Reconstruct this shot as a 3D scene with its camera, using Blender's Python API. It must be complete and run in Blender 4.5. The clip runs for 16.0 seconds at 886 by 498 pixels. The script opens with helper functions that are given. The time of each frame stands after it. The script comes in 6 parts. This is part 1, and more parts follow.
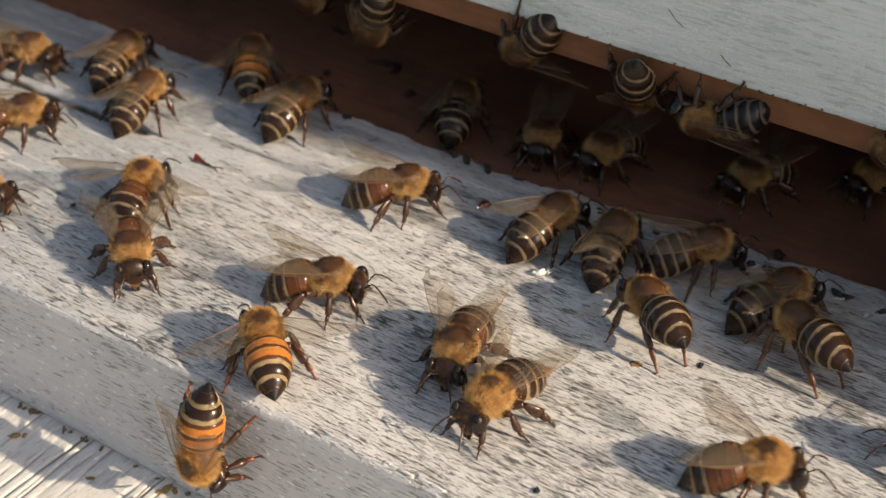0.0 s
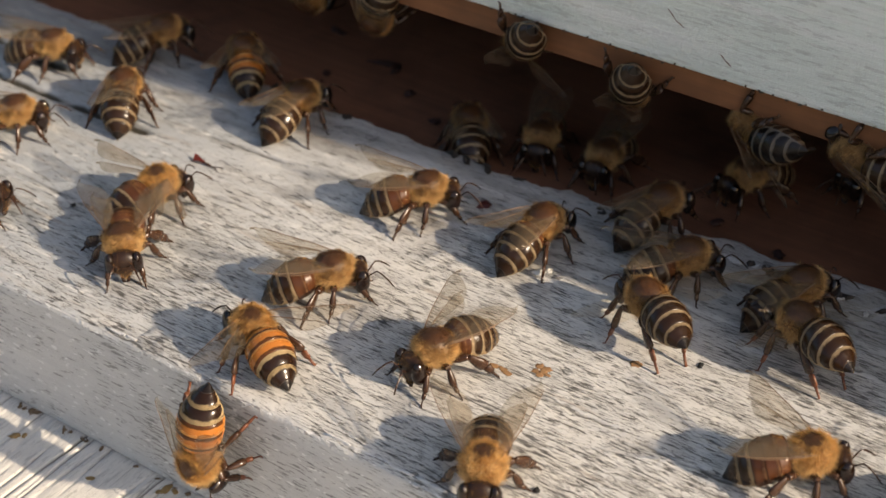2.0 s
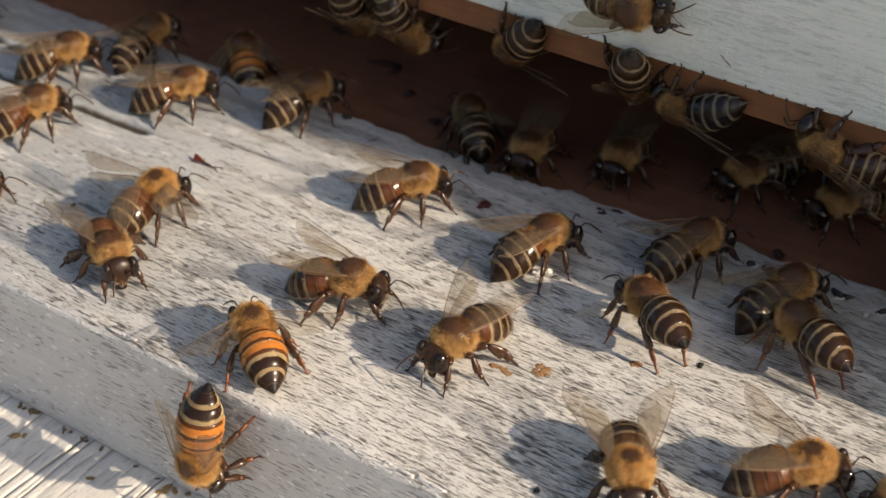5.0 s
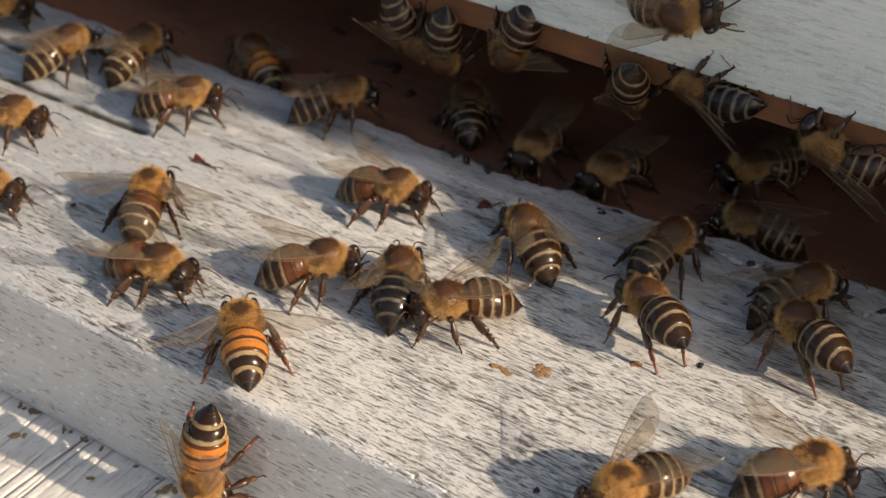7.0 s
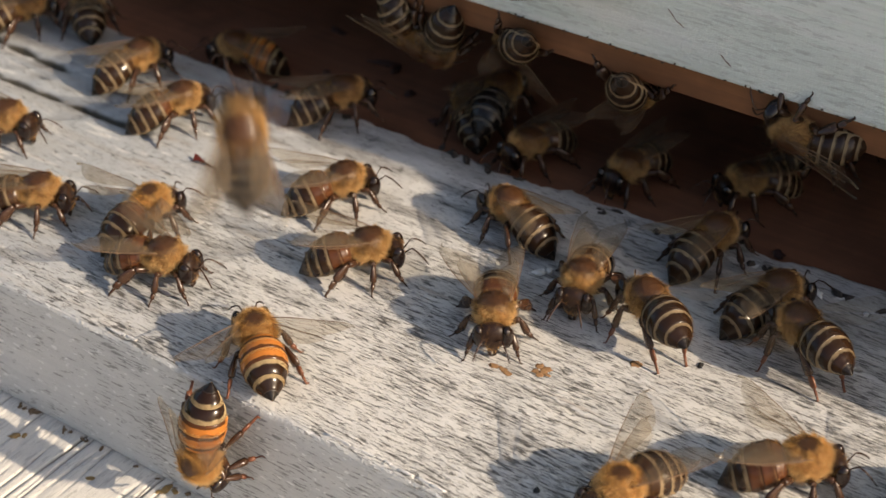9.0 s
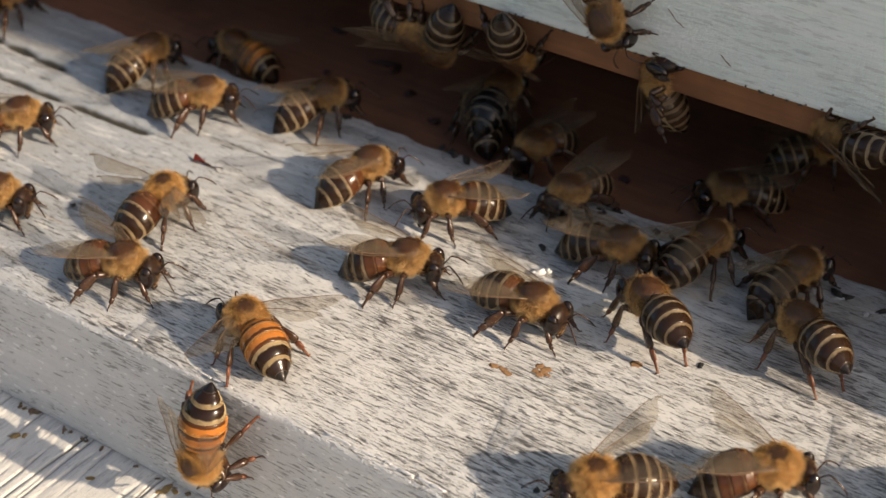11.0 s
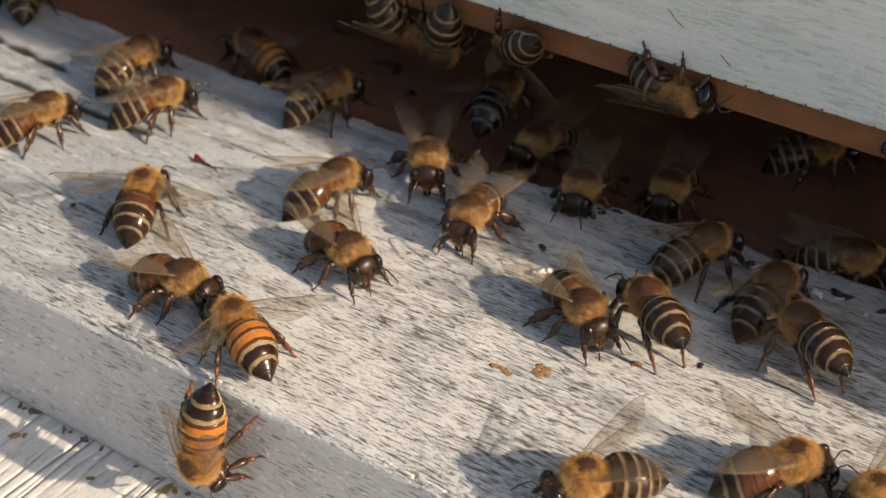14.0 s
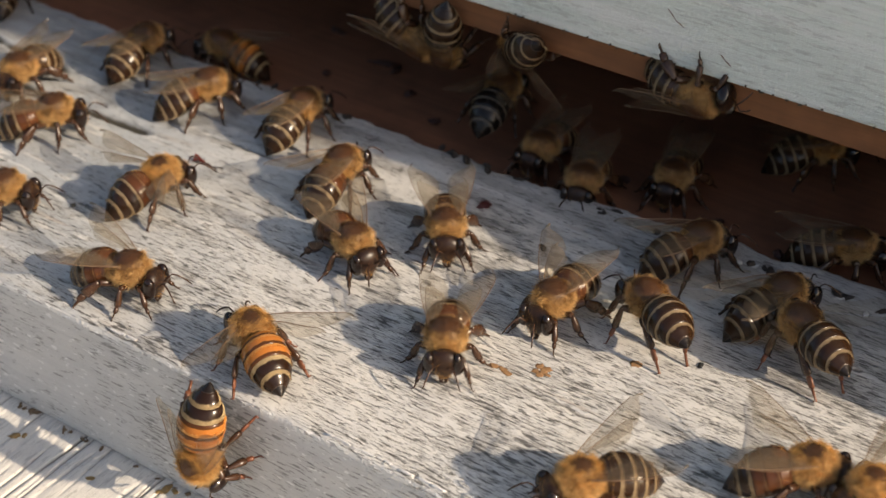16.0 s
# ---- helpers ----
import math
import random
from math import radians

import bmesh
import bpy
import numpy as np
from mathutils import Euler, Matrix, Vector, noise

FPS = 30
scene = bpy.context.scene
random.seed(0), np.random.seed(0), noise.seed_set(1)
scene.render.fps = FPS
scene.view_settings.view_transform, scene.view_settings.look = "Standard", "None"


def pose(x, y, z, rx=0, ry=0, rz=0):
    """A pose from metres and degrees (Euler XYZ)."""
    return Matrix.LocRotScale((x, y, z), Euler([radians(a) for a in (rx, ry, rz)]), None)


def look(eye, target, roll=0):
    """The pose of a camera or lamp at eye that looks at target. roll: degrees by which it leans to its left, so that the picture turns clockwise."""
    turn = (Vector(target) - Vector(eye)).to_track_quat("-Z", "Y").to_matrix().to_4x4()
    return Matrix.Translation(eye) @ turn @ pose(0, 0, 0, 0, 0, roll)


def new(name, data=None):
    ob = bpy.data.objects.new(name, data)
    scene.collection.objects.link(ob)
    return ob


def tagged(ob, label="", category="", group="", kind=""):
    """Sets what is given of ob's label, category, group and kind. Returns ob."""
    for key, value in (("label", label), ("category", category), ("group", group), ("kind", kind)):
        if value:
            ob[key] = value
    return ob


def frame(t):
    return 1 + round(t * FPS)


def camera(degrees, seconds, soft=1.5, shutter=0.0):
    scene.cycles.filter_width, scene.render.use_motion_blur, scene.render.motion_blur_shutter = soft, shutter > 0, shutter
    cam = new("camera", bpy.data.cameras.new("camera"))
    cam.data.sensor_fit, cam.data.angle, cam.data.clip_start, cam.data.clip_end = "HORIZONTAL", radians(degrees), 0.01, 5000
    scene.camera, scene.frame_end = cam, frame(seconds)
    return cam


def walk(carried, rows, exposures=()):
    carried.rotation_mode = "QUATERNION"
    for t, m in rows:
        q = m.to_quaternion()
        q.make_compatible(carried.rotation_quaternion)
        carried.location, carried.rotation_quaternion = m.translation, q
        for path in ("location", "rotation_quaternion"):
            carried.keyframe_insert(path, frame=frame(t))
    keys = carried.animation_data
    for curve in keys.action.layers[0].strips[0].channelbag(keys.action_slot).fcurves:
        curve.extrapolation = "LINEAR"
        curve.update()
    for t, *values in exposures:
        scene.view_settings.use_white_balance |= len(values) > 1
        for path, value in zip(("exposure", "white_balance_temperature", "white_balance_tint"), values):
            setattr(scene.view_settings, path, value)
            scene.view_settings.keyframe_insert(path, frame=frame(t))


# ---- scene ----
cam = camera(31.3, 16.0, soft=1.5, shutter=0.4)
EYE = Vector((0.0855, -0.0900, 0.1089))
AIM = EYE + 0.2 * Vector((-0.4551, 0.6678, -0.5890))
walk(cam, [(0, look(EYE, AIM)), (16.0, look(EYE, AIM))], exposures=[(0, 0.72, 7220, 14), (16.0, 0.72, 7220, 14)])
cam.data.dof.use_dof = True
cam.data.dof.focus_distance = 0.168
cam.data.dof.aperture_fstop = 43.0

# ---- light: a low sun from the side, open sky ----
SUN_UP, SUN_ROUND = 25.5, 3.0
world = bpy.data.worlds.new("sky")
scene.world = world
world.use_nodes = True
wn = world.node_tree.nodes
sky = wn.new("ShaderNodeTexSky")
sky.sky_type, sky.sun_disc = "NISHITA", False
sky.dust_density, sky.ozone_density = 2.0, 0.7
sky.sun_elevation, sky.sun_rotation = radians(SUN_UP), radians(90 - SUN_ROUND)
world.node_tree.links.new(sky.outputs["Color"], wn["Background"].inputs["Color"])
wn["Background"].inputs["Strength"].default_value = 0.113
sun = new("sun", bpy.data.lights.new("sun", "SUN"))
sun.data.energy, sun.data.angle, sun.data.color = 3.45, radians(0.5), (1.0, 0.88, 0.71)
toward = Vector((math.cos(radians(SUN_UP)) * math.cos(radians(SUN_ROUND)), math.cos(radians(SUN_UP)) * math.sin(radians(SUN_ROUND)), math.sin(radians(SUN_UP))))
sun.matrix_world = look(toward, (0, 0, 0))

MM = 0.001


# ---- materials ----
class Mat:
    """A node material with short ways to make and join nodes."""

    def __init__(self, name, rough=0.6, color=(0.5, 0.5, 0.5)):
        self.m = bpy.data.materials.new(name)
        self.m.use_nodes = True
        self.t = self.m.node_tree
        self.b = self.t.nodes["Principled BSDF"]
        self.set("Roughness", rough)
        self.set("Base Color", (*color, 1))

    def set(self, key, value):
        self.b.inputs[key].default_value = value

    def node(self, kind, **inputs):
        n = self.t.nodes.new(kind)
        for k, v in inputs.items():
            n.inputs[k.replace("_", " ")].default_value = v
        return n

    def join(self, a, b):
        self.t.links.new(a, b)

    def coords(self, scale, turn=0.0):
        tc = self.node("ShaderNodeTexCoord")
        mp = self.node("ShaderNodeMapping", Scale=scale)
        mp.inputs["Rotation"].default_value[2] = turn
        self.join(tc.outputs["Object"], mp.inputs["Vector"])
        return mp.outputs["Vector"]

    def noise(self, vector, scale, detail=4.0, rough=0.55, warp=0.0):
        n = self.node("ShaderNodeTexNoise", Scale=scale, Detail=detail, Roughness=rough, Distortion=warp)
        if vector is not None:
            self.join(vector, n.inputs["Vector"])
        return n.outputs["Fac"]

    def ramp(self, fac, stops):
        r = self.node("ShaderNodeValToRGB")
        e = r.color_ramp.elements
        while len(e) < len(stops):
            e.new(0.5)
        for el, (p, c) in zip(e, stops):
            el.position, el.color = p, (*c, 1) if len(c) == 3 else c
        self.join(fac, r.inputs["Fac"])
        return r.outputs["Color"]

    def mix(self, fac, a, b, how="MIX"):
        n = self.t.nodes.new("ShaderNodeMix")
        n.data_type, n.blend_type = "RGBA", how
        for value, slot in ((fac, n.inputs[0]), (a, n.inputs[6]), (b, n.inputs[7])):
            if hasattr(value, "is_linked"):
                self.join(value, slot)
            elif isinstance(value, tuple):
                slot.default_value = (*value, 1)
            else:
                slot.default_value = value
        return n.outputs[2]

    def maths(self, how, a, b=0.0):
        n = self.t.nodes.new("ShaderNodeMath")
        n.operation = how
        for value, slot in ((a, n.inputs[0]), (b, n.inputs[1])):
            if hasattr(value, "is_linked"):
                self.join(value, slot)
            else:
                slot.default_value = value
        return n.outputs[0]

    def bump(self, height, strength=0.5, distance=0.0002, after=None):
        n = self.node("ShaderNodeBump", Strength=strength, Distance=distance)
        self.join(height, n.inputs["Height"])
        if after is not None:
            self.join(after, n.inputs["Normal"])
        self.join(n.outputs["Normal"], self.b.inputs["Normal"])
        return n.outputs["Normal"]

    def color(self, socket):
        self.join(socket, self.b.inputs["Base Color"])

    def rough(self, socket):
        self.join(socket, self.b.inputs["Roughness"])


BLACK, WHITE = (0, 0, 0), (1, 1, 1)


def painted_wood(name, paint, bare, cracks=0.5, along=(1, 0), bumpy=1.0, tint=(0.5, 0.53, 0.55), grooves=False):
    """Weathered paint on wood: fine checks along the grain, patches worn grey, specks of dirt."""
    m = Mat(name, 0.72)
    ax, ay = along
    fine = m.coords((680 if ax else 7400, 680 if ay else 7400, 7400))
    wide = m.coords((210 if ax else 3600, 210 if ay else 3600, 3600))
    free = m.coords((1, 1, 1))
    n1 = m.noise(fine, 1.0, 3.0, 0.6, 0.5)
    n2 = m.noise(wide, 1.0, 4.0, 0.6, 0.6)
    blot = m.noise(free, 95.0, 4.0, 0.6)
    patch = m.noise(free, 38.0, 3.0, 0.55)
    speck = m.noise(free, 2600.0, 2.0, 0.6)
    # checks: thin dark splits, thicker where the paint has gone
    worn = m.maths("ADD", m.maths("MULTIPLY", patch, 0.7), m.maths("MULTIPLY", blot, 0.4))
    worn = m.maths("SUBTRACT", worn, 0.55)
    limit, limit2 = 0.80 - 0.22 * cracks, 0.755 - 0.155 * cracks
    edge = m.maths("ADD", n1, m.maths("MULTIPLY", worn, cracks * 0.7))
    split = m.ramp(edge, [(0.0, BLACK), (limit, BLACK), (limit + 0.05, WHITE), (1.0, WHITE)])
    edge2 = m.maths("ADD", n2, m.maths("MULTIPLY", worn, cracks * 0.55))
    split2 = m.ramp(edge2, [(0.0, BLACK), (limit2, BLACK), (limit2 + 0.05, WHITE), (1.0, WHITE)])
    hairline = m.ramp(m.noise(m.coords((900 if ax else 9000, 900 if ay else 9000, 9000)), 1.0, 2.0, 0.5, 0.5), [(0.53, BLACK), (0.60, WHITE)])
    grit = m.noise(free, 5200.0, 2.0, 0.7)
    grain = m.noise(m.coords((95 if ax else 1350, 95 if ay else 1350, 1350)), 1.0, 3.0, 0.6, 0.35)
    thin = m.ramp(m.maths("ABSOLUTE", m.maths("SUBTRACT", grain, 0.5)), [(0.0, WHITE), (0.010, WHITE), (0.026, BLACK), (1.0, BLACK)])
    gaps = m.maths("ADD", m.noise(m.coords((520 if ax else 2600, 520 if ay else 2600, 2600)), 1.0, 2.0, 0.5), m.maths("MULTIPLY", worn, 0.5 * cracks))
    thin = m.maths("MULTIPLY", thin, m.ramp(gaps, [(0.42, BLACK), (0.54, WHITE)]))
    thin = m.maths("MULTIPLY", thin, min(1.0, cracks + 0.03))
    base = m.mix(m.ramp(blot, [(0.3, BLACK), (0.8, WHITE)]), paint, tint)
    base = m.mix(m.maths("MULTIPLY", m.ramp(patch, [(0.3, BLACK), (0.8, WHITE)]), 0.4), base, bare)
    base = m.mix(m.maths("MULTIPLY", hairline, (0.30 if cracks > 0.4 else 0.10) * min(1.0, cracks + 0.05)), base, (0.24, 0.235, 0.22))
    base = m.mix(m.maths("MULTIPLY", thin, 0.62), base, (0.10, 0.095, 0.085))
    base = m.mix(m.maths("MULTIPLY", split, 0.26 if cracks > 0.5 else 0.05), base, (0.085, 0.08, 0.073))
    base = m.mix(m.maths("MULTIPLY", split2, 0.36 if cracks > 0.5 else 0.10), base, (0.17, 0.16, 0.145))
    base = m.mix(m.maths("MULTIPLY", m.ramp(speck, [(0.68, BLACK), (0.74, WHITE)]), 0.55), base, (0.16, 0.15, 0.14))
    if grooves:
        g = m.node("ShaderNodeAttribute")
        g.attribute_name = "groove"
        # the deeper the groove is cut, the darker its colour
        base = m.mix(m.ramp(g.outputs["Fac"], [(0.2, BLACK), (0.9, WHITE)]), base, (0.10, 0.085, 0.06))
    m.color(base)
    height = m.maths("SUBTRACT", m.maths("ADD", m.maths("MULTIPLY", speck, 0.3), m.maths("MULTIPLY", grit, 0.5 if cracks > 0.5 else 0.25)), m.maths("MULTIPLY", m.maths("ADD", m.maths("ADD", split, split2), thin), 0.5 if cracks > 0.5 else 0.02))
    height = m.maths("ADD", height, m.maths("MULTIPLY", n2, 0.13 if cracks > 0.5 else 0.05))
    m.bump(height, min(1.0, bumpy), 0.00018 * max(1.0, bumpy))
    return m.m


def bare_wood(name, light, dark, along=(1, 0), rough=0.75):
    m = Mat(name, rough)
    ax, ay = along
    v = m.coords((60 if ax else 1200, 60 if ay else 1200, 1200))
    n = m.noise(v, 1.0, 4.0, 0.6, 0.5)
    p = m.noise(m.coords((1, 1, 1)), 70.0, 4.0, 0.6)
    c = m.mix(n, dark, light)
    c = m.mix(m.maths("MULTIPLY", m.ramp(p, [(0.45, BLACK), (0.7, WHITE)]), 0.6), c, tuple(0.45 * k for k in dark))
    m.color(c)
    m.bump(n, 0.5, 0.00012)
    return m.m


def board_paint(name):
    """White paint on an old landing board: broken along the grain into short black checks, chalky between them, worn to grey wood in patches."""
    m = Mat(name, 0.7)
    free = m.coords((1, 1, 1))
    at = m.node("ShaderNodeSeparateXYZ")
    m.join(free, at.inputs[0])
    patch, blot = m.noise(free, 42.0, 3.0, 0.55), m.noise(free, 150.0, 4.0, 0.6)
    streak = m.noise(m.coords((55, 420, 420)), 1.0, 3.0, 0.55)
    worn = m.maths("ADD", m.maths("MULTIPLY", m.maths("SUBTRACT", patch, 0.5), 0.55), m.maths("MULTIPLY", m.maths("SUBTRACT", blot, 0.5), 0.35))
    worn = m.maths("ADD", worn, m.maths("MULTIPLY", m.maths("SUBTRACT", streak, 0.5), 0.55))
    # the paint holds best far from the trodden way to the entrance
    worn = m.maths("ADD", worn, m.maths("MINIMUM", m.maths("MULTIPLY", m.maths("ADD", at.outputs[0], 0.012), 2.2), 0.06))
    worn = m.maths("ADD", worn, m.maths("MULTIPLY", m.maths("SUBTRACT", 0.018, at.outputs[1]), 1.6))
    check = m.noise(m.coords((430, 3400, 3400)), 1.0, 4.0, 0.62, 0.25)
    check = m.ramp(m.maths("ADD", check, m.maths("MULTIPLY", worn, 0.36)), [(0.0, BLACK), (0.575, BLACK), (0.625, WHITE), (1.0, WHITE)])
    fine = m.noise(m.coords((750, 5600, 5600)), 1.0, 2.0, 0.6, 0.3)
    fine = m.ramp(m.maths("ADD", fine, m.maths("MULTIPLY", worn, 0.30)), [(0.0, BLACK), (0.55, BLACK), (0.63, WHITE), (1.0, WHITE)])
    speck, grit = m.noise(free, 2400.0, 2.0, 0.6), m.noise(free, 5200.0, 2.0, 0.7)
    base = m.mix(m.ramp(blot, [(0.3, BLACK), (0.75, WHITE)]), (0.72, 0.705, 0.67), (0.58, 0.58, 0.57))
    # blue-grey towards the left: soft shade put into the paint colour
    base = m.mix(m.ramp(m.maths("ADD", m.maths("MULTIPLY", at.outputs[0], -14.0), m.maths("MULTIPLY", patch, 0.6)), [(0.35, BLACK), (0.95, (0.88, 0.88, 0.88))]), base, (0.41, 0.44, 0.465))
    base = m.mix(m.maths("MULTIPLY", m.ramp(streak, [(0.50, BLACK), (0.66, WHITE)]), 0.55), base, (0.47, 0.455, 0.43))
    base = m.mix(m.maths("MULTIPLY", m.ramp(m.noise(m.coords((150, 900, 900)), 1.0, 3.0, 0.6), [(0.56, BLACK), (0.66, WHITE)]), 0.7), base, (0.75, 0.74, 0.715))
    base = m.mix(m.maths("MULTIPLY", m.ramp(m.noise(m.coords((38, 300, 300)), 1.0, 4.0, 0.6), [(0.62, BLACK), (0.68, WHITE)]), 0.5), base, (0.40, 0.32, 0.25))
    base = m.mix(m.maths("MULTIPLY", fine, 0.62), base, (0.17, 0.165, 0.16))
    base = m.mix(m.maths("MULTIPLY", check, 0.78), base, (0.068, 0.064, 0.06))
    base = m.mix(m.maths("MULTIPLY", m.ramp(speck, [(0.66, BLACK), (0.72, WHITE)]), 0.6), base, (0.15, 0.14, 0.13))
    # bare grey wood before the entrance: trodden dirt, and shade put into the colour
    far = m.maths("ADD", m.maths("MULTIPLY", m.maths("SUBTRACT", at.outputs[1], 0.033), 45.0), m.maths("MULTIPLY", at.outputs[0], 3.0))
    # more of this painted shade at the back left
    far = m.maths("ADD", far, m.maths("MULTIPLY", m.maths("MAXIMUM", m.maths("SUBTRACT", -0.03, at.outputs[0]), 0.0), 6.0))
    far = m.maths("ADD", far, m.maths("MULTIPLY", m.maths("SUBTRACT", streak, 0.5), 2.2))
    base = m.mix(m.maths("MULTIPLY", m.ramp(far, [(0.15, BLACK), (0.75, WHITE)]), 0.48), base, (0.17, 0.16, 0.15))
    g = m.node("ShaderNodeAttribute")
    g.attribute_name = "groove"
    base = m.mix(m.ramp(g.outputs["Fac"], [(0.12, BLACK), (0.55, WHITE)]), base, (0.05, 0.044, 0.032))
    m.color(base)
    height = m.maths("ADD", m.maths("MULTIPLY", speck, 0.35), m.maths("MULTIPLY", grit, 0.5))
    height = m.maths("SUBTRACT", height, m.maths("ADD", m.maths("MULTIPLY", check, 0.7), m.maths("MULTIPLY", fine, 0.35)))
    m.bump(height, 1.0, 0.00020)
    return m.m


def smooth_paint(name, paint, thin, stroke, pits, scratch=0.0):
    """A coat that still holds: brush strokes along the plank, small pits and blisters."""
    m = Mat(name, 0.6)
    free = m.coords((1, 1, 1))
    cloud = m.noise(free, 60.0, 4.0, 0.6)
    brush = m.noise(m.coords((70, 1500, 1500)), 1.0, 4.0, 0.65, 0.4)
    broad = m.noise(m.coords((26, 260, 260)), 1.0, 3.0, 0.55, 0.5)
    grit = m.noise(free, 2600.0, 3.0, 0.65)
    pit = m.ramp(m.noise(m.coords((520, 1000, 1000)), 1.0, 2.0, 0.5), [(0.0, BLACK), (0.66, BLACK), (0.70, WHITE), (1.0, WHITE)])
    base = m.mix(m.ramp(cloud, [(0.35, BLACK), (0.7, WHITE)]), paint, thin)
    base = m.mix(m.maths("MULTIPLY", m.ramp(brush, [(0.42, BLACK), (0.68, WHITE)]), stroke), base, tuple(k * 0.72 for k in thin))
    base = m.mix(m.maths("MULTIPLY", m.ramp(broad, [(0.52, BLACK), (0.66, WHITE)]), stroke), base, tuple(min(0.86, k * 1.13) for k in paint))
    base = m.mix(m.maths("MULTIPLY", pit, pits), base, tuple(k * 0.35 for k in thin))
    if scratch:
        wear = m.maths("MULTIPLY", m.maths("SUBTRACT", cloud, 0.5), 0.5)
        line = m.noise(m.coords((420, 3000, 3000)), 1.0, 4.0, 0.62, 0.25)
        line = m.ramp(m.maths("ADD", line, wear), [(0.0, BLACK), (0.575, BLACK), (0.61, WHITE), (1.0, WHITE)])
        base = m.mix(m.maths("MULTIPLY", line, scratch), base, (0.16, 0.155, 0.15))
        flake = m.ramp(m.noise(m.coords((700, 1500, 1500)), 1.0, 2.0, 0.5), [(0.0, BLACK), (0.64, BLACK), (0.66, WHITE), (1.0, WHITE)])
        base = m.mix(m.maths("MULTIPLY", flake, min(0.85, 1.2 * scratch)), base, (0.84, 0.84, 0.83))
    m.color(base)
    height = m.maths("ADD", m.maths("MULTIPLY", brush, 0.8), m.maths("MULTIPLY", grit, 0.75))
    m.bump(m.maths("SUBTRACT", height, m.maths("MULTIPLY", pit, 0.6 * pits)), 1.0, 0.00042)
    return m.m


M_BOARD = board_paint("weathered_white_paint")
M_FRONT = smooth_paint("weathered_grey_paint", (0.67, 0.668, 0.655), (0.53, 0.54, 0.54), 0.25, 0.5, 0.72)
M_STAND = painted_wood("grooved_white_paint", (0.78, 0.76, 0.71), (0.54, 0.51, 0.46), 0.5, along=(0, 1), tint=(0.66, 0.64, 0.59), grooves=True)
M_WALL = smooth_paint("pale_green_grey_paint", (0.80, 0.86, 0.82), (0.70, 0.78, 0.74), 0.42, 0.08, 0.22)
M_BROWN = bare_wood("brown_wood", (0.34, 0.14, 0.055), (0.17, 0.066, 0.027))
M_INSIDE = bare_wood("dark_brown_wood", (0.20, 0.08, 0.042), (0.07, 0.03, 0.02))
M_FLOOR = bare_wood("propolis_brown_floor", (0.31, 0.128, 0.064), (0.145, 0.056, 0.029))


def plain(name, color, rough=0.5, vary=0.25, grain=3000.0, spec=0.5):
    m = Mat(name, rough, color)
    n = m.noise(m.coords((1, 1, 1)), grain, 3.0)
    m.color(m.mix(n, tuple(k * (1 - vary) for k in color), tuple(min(1, k * (1 + vary)) for k in color)))
    m.bump(n, 0.25, 0.00003)
    m.set("Specular IOR Level", spec)
    return m.m


def hairs(name, light, dark):
    m = Mat(name, 0.55)
    g = m.node("ShaderNodeNewGeometry")
    col = m.mix(g.outputs["Random Per Island"], dark, light)
    m.color(col)
    tr = m.node("ShaderNodeBsdfTranslucent")
    m.join(col, tr.inputs["Color"])
    mx = m.node("ShaderNodeMixShader", Fac=0.42)
    m.join(m.b.outputs[0], mx.inputs[1])
    m.join(tr.outputs[0], mx.inputs[2])
    m.join(mx.outputs[0], m.t.nodes["Material Output"].inputs["Surface"])
    return m.m


def cuticle(name, dark, front, pale=0.30, rear=None):
    """A belly ring: a pale felted band in front, shiny cuticle behind it, by the ring's own length."""
    m = Mat(name, 0.28)
    a = m.node("ShaderNodeAttribute")
    a.attribute_name = "along"
    n = m.noise(m.coords((1, 1, 1)), 1500.0, 3.0)
    s = m.maths("ADD", a.outputs["Fac"], m.maths("MULTIPLY", m.maths("SUBTRACT", n, 0.5), 0.34))
    stops = [(0.0, front), (max(0.02, pale - 0.05), front), (pale + 0.05, dark), (0.9, dark)]
    if rear:
        stops = [(0.0, front), (max(0.02, pale - 0.05), front), (pale + 0.05, dark), (0.70, dark), (0.78, rear), (1.0, rear)]
    m.color(m.mix(m.maths("MULTIPLY", n, 0.35), m.ramp(s, stops), tuple(k * 0.5 for k in dark)))
    m.rough(m.ramp(s, [(pale - 0.05, (0.7, 0.7, 0.7)), (pale + 0.06, (0.21, 0.21, 0.21))]))
    m.bump(m.noise(m.coords((1, 1, 1)), 7000.0, 2.0), 0.3, 0.00002)
    m.set("Specular IOR Level", 0.32)
    return m.m


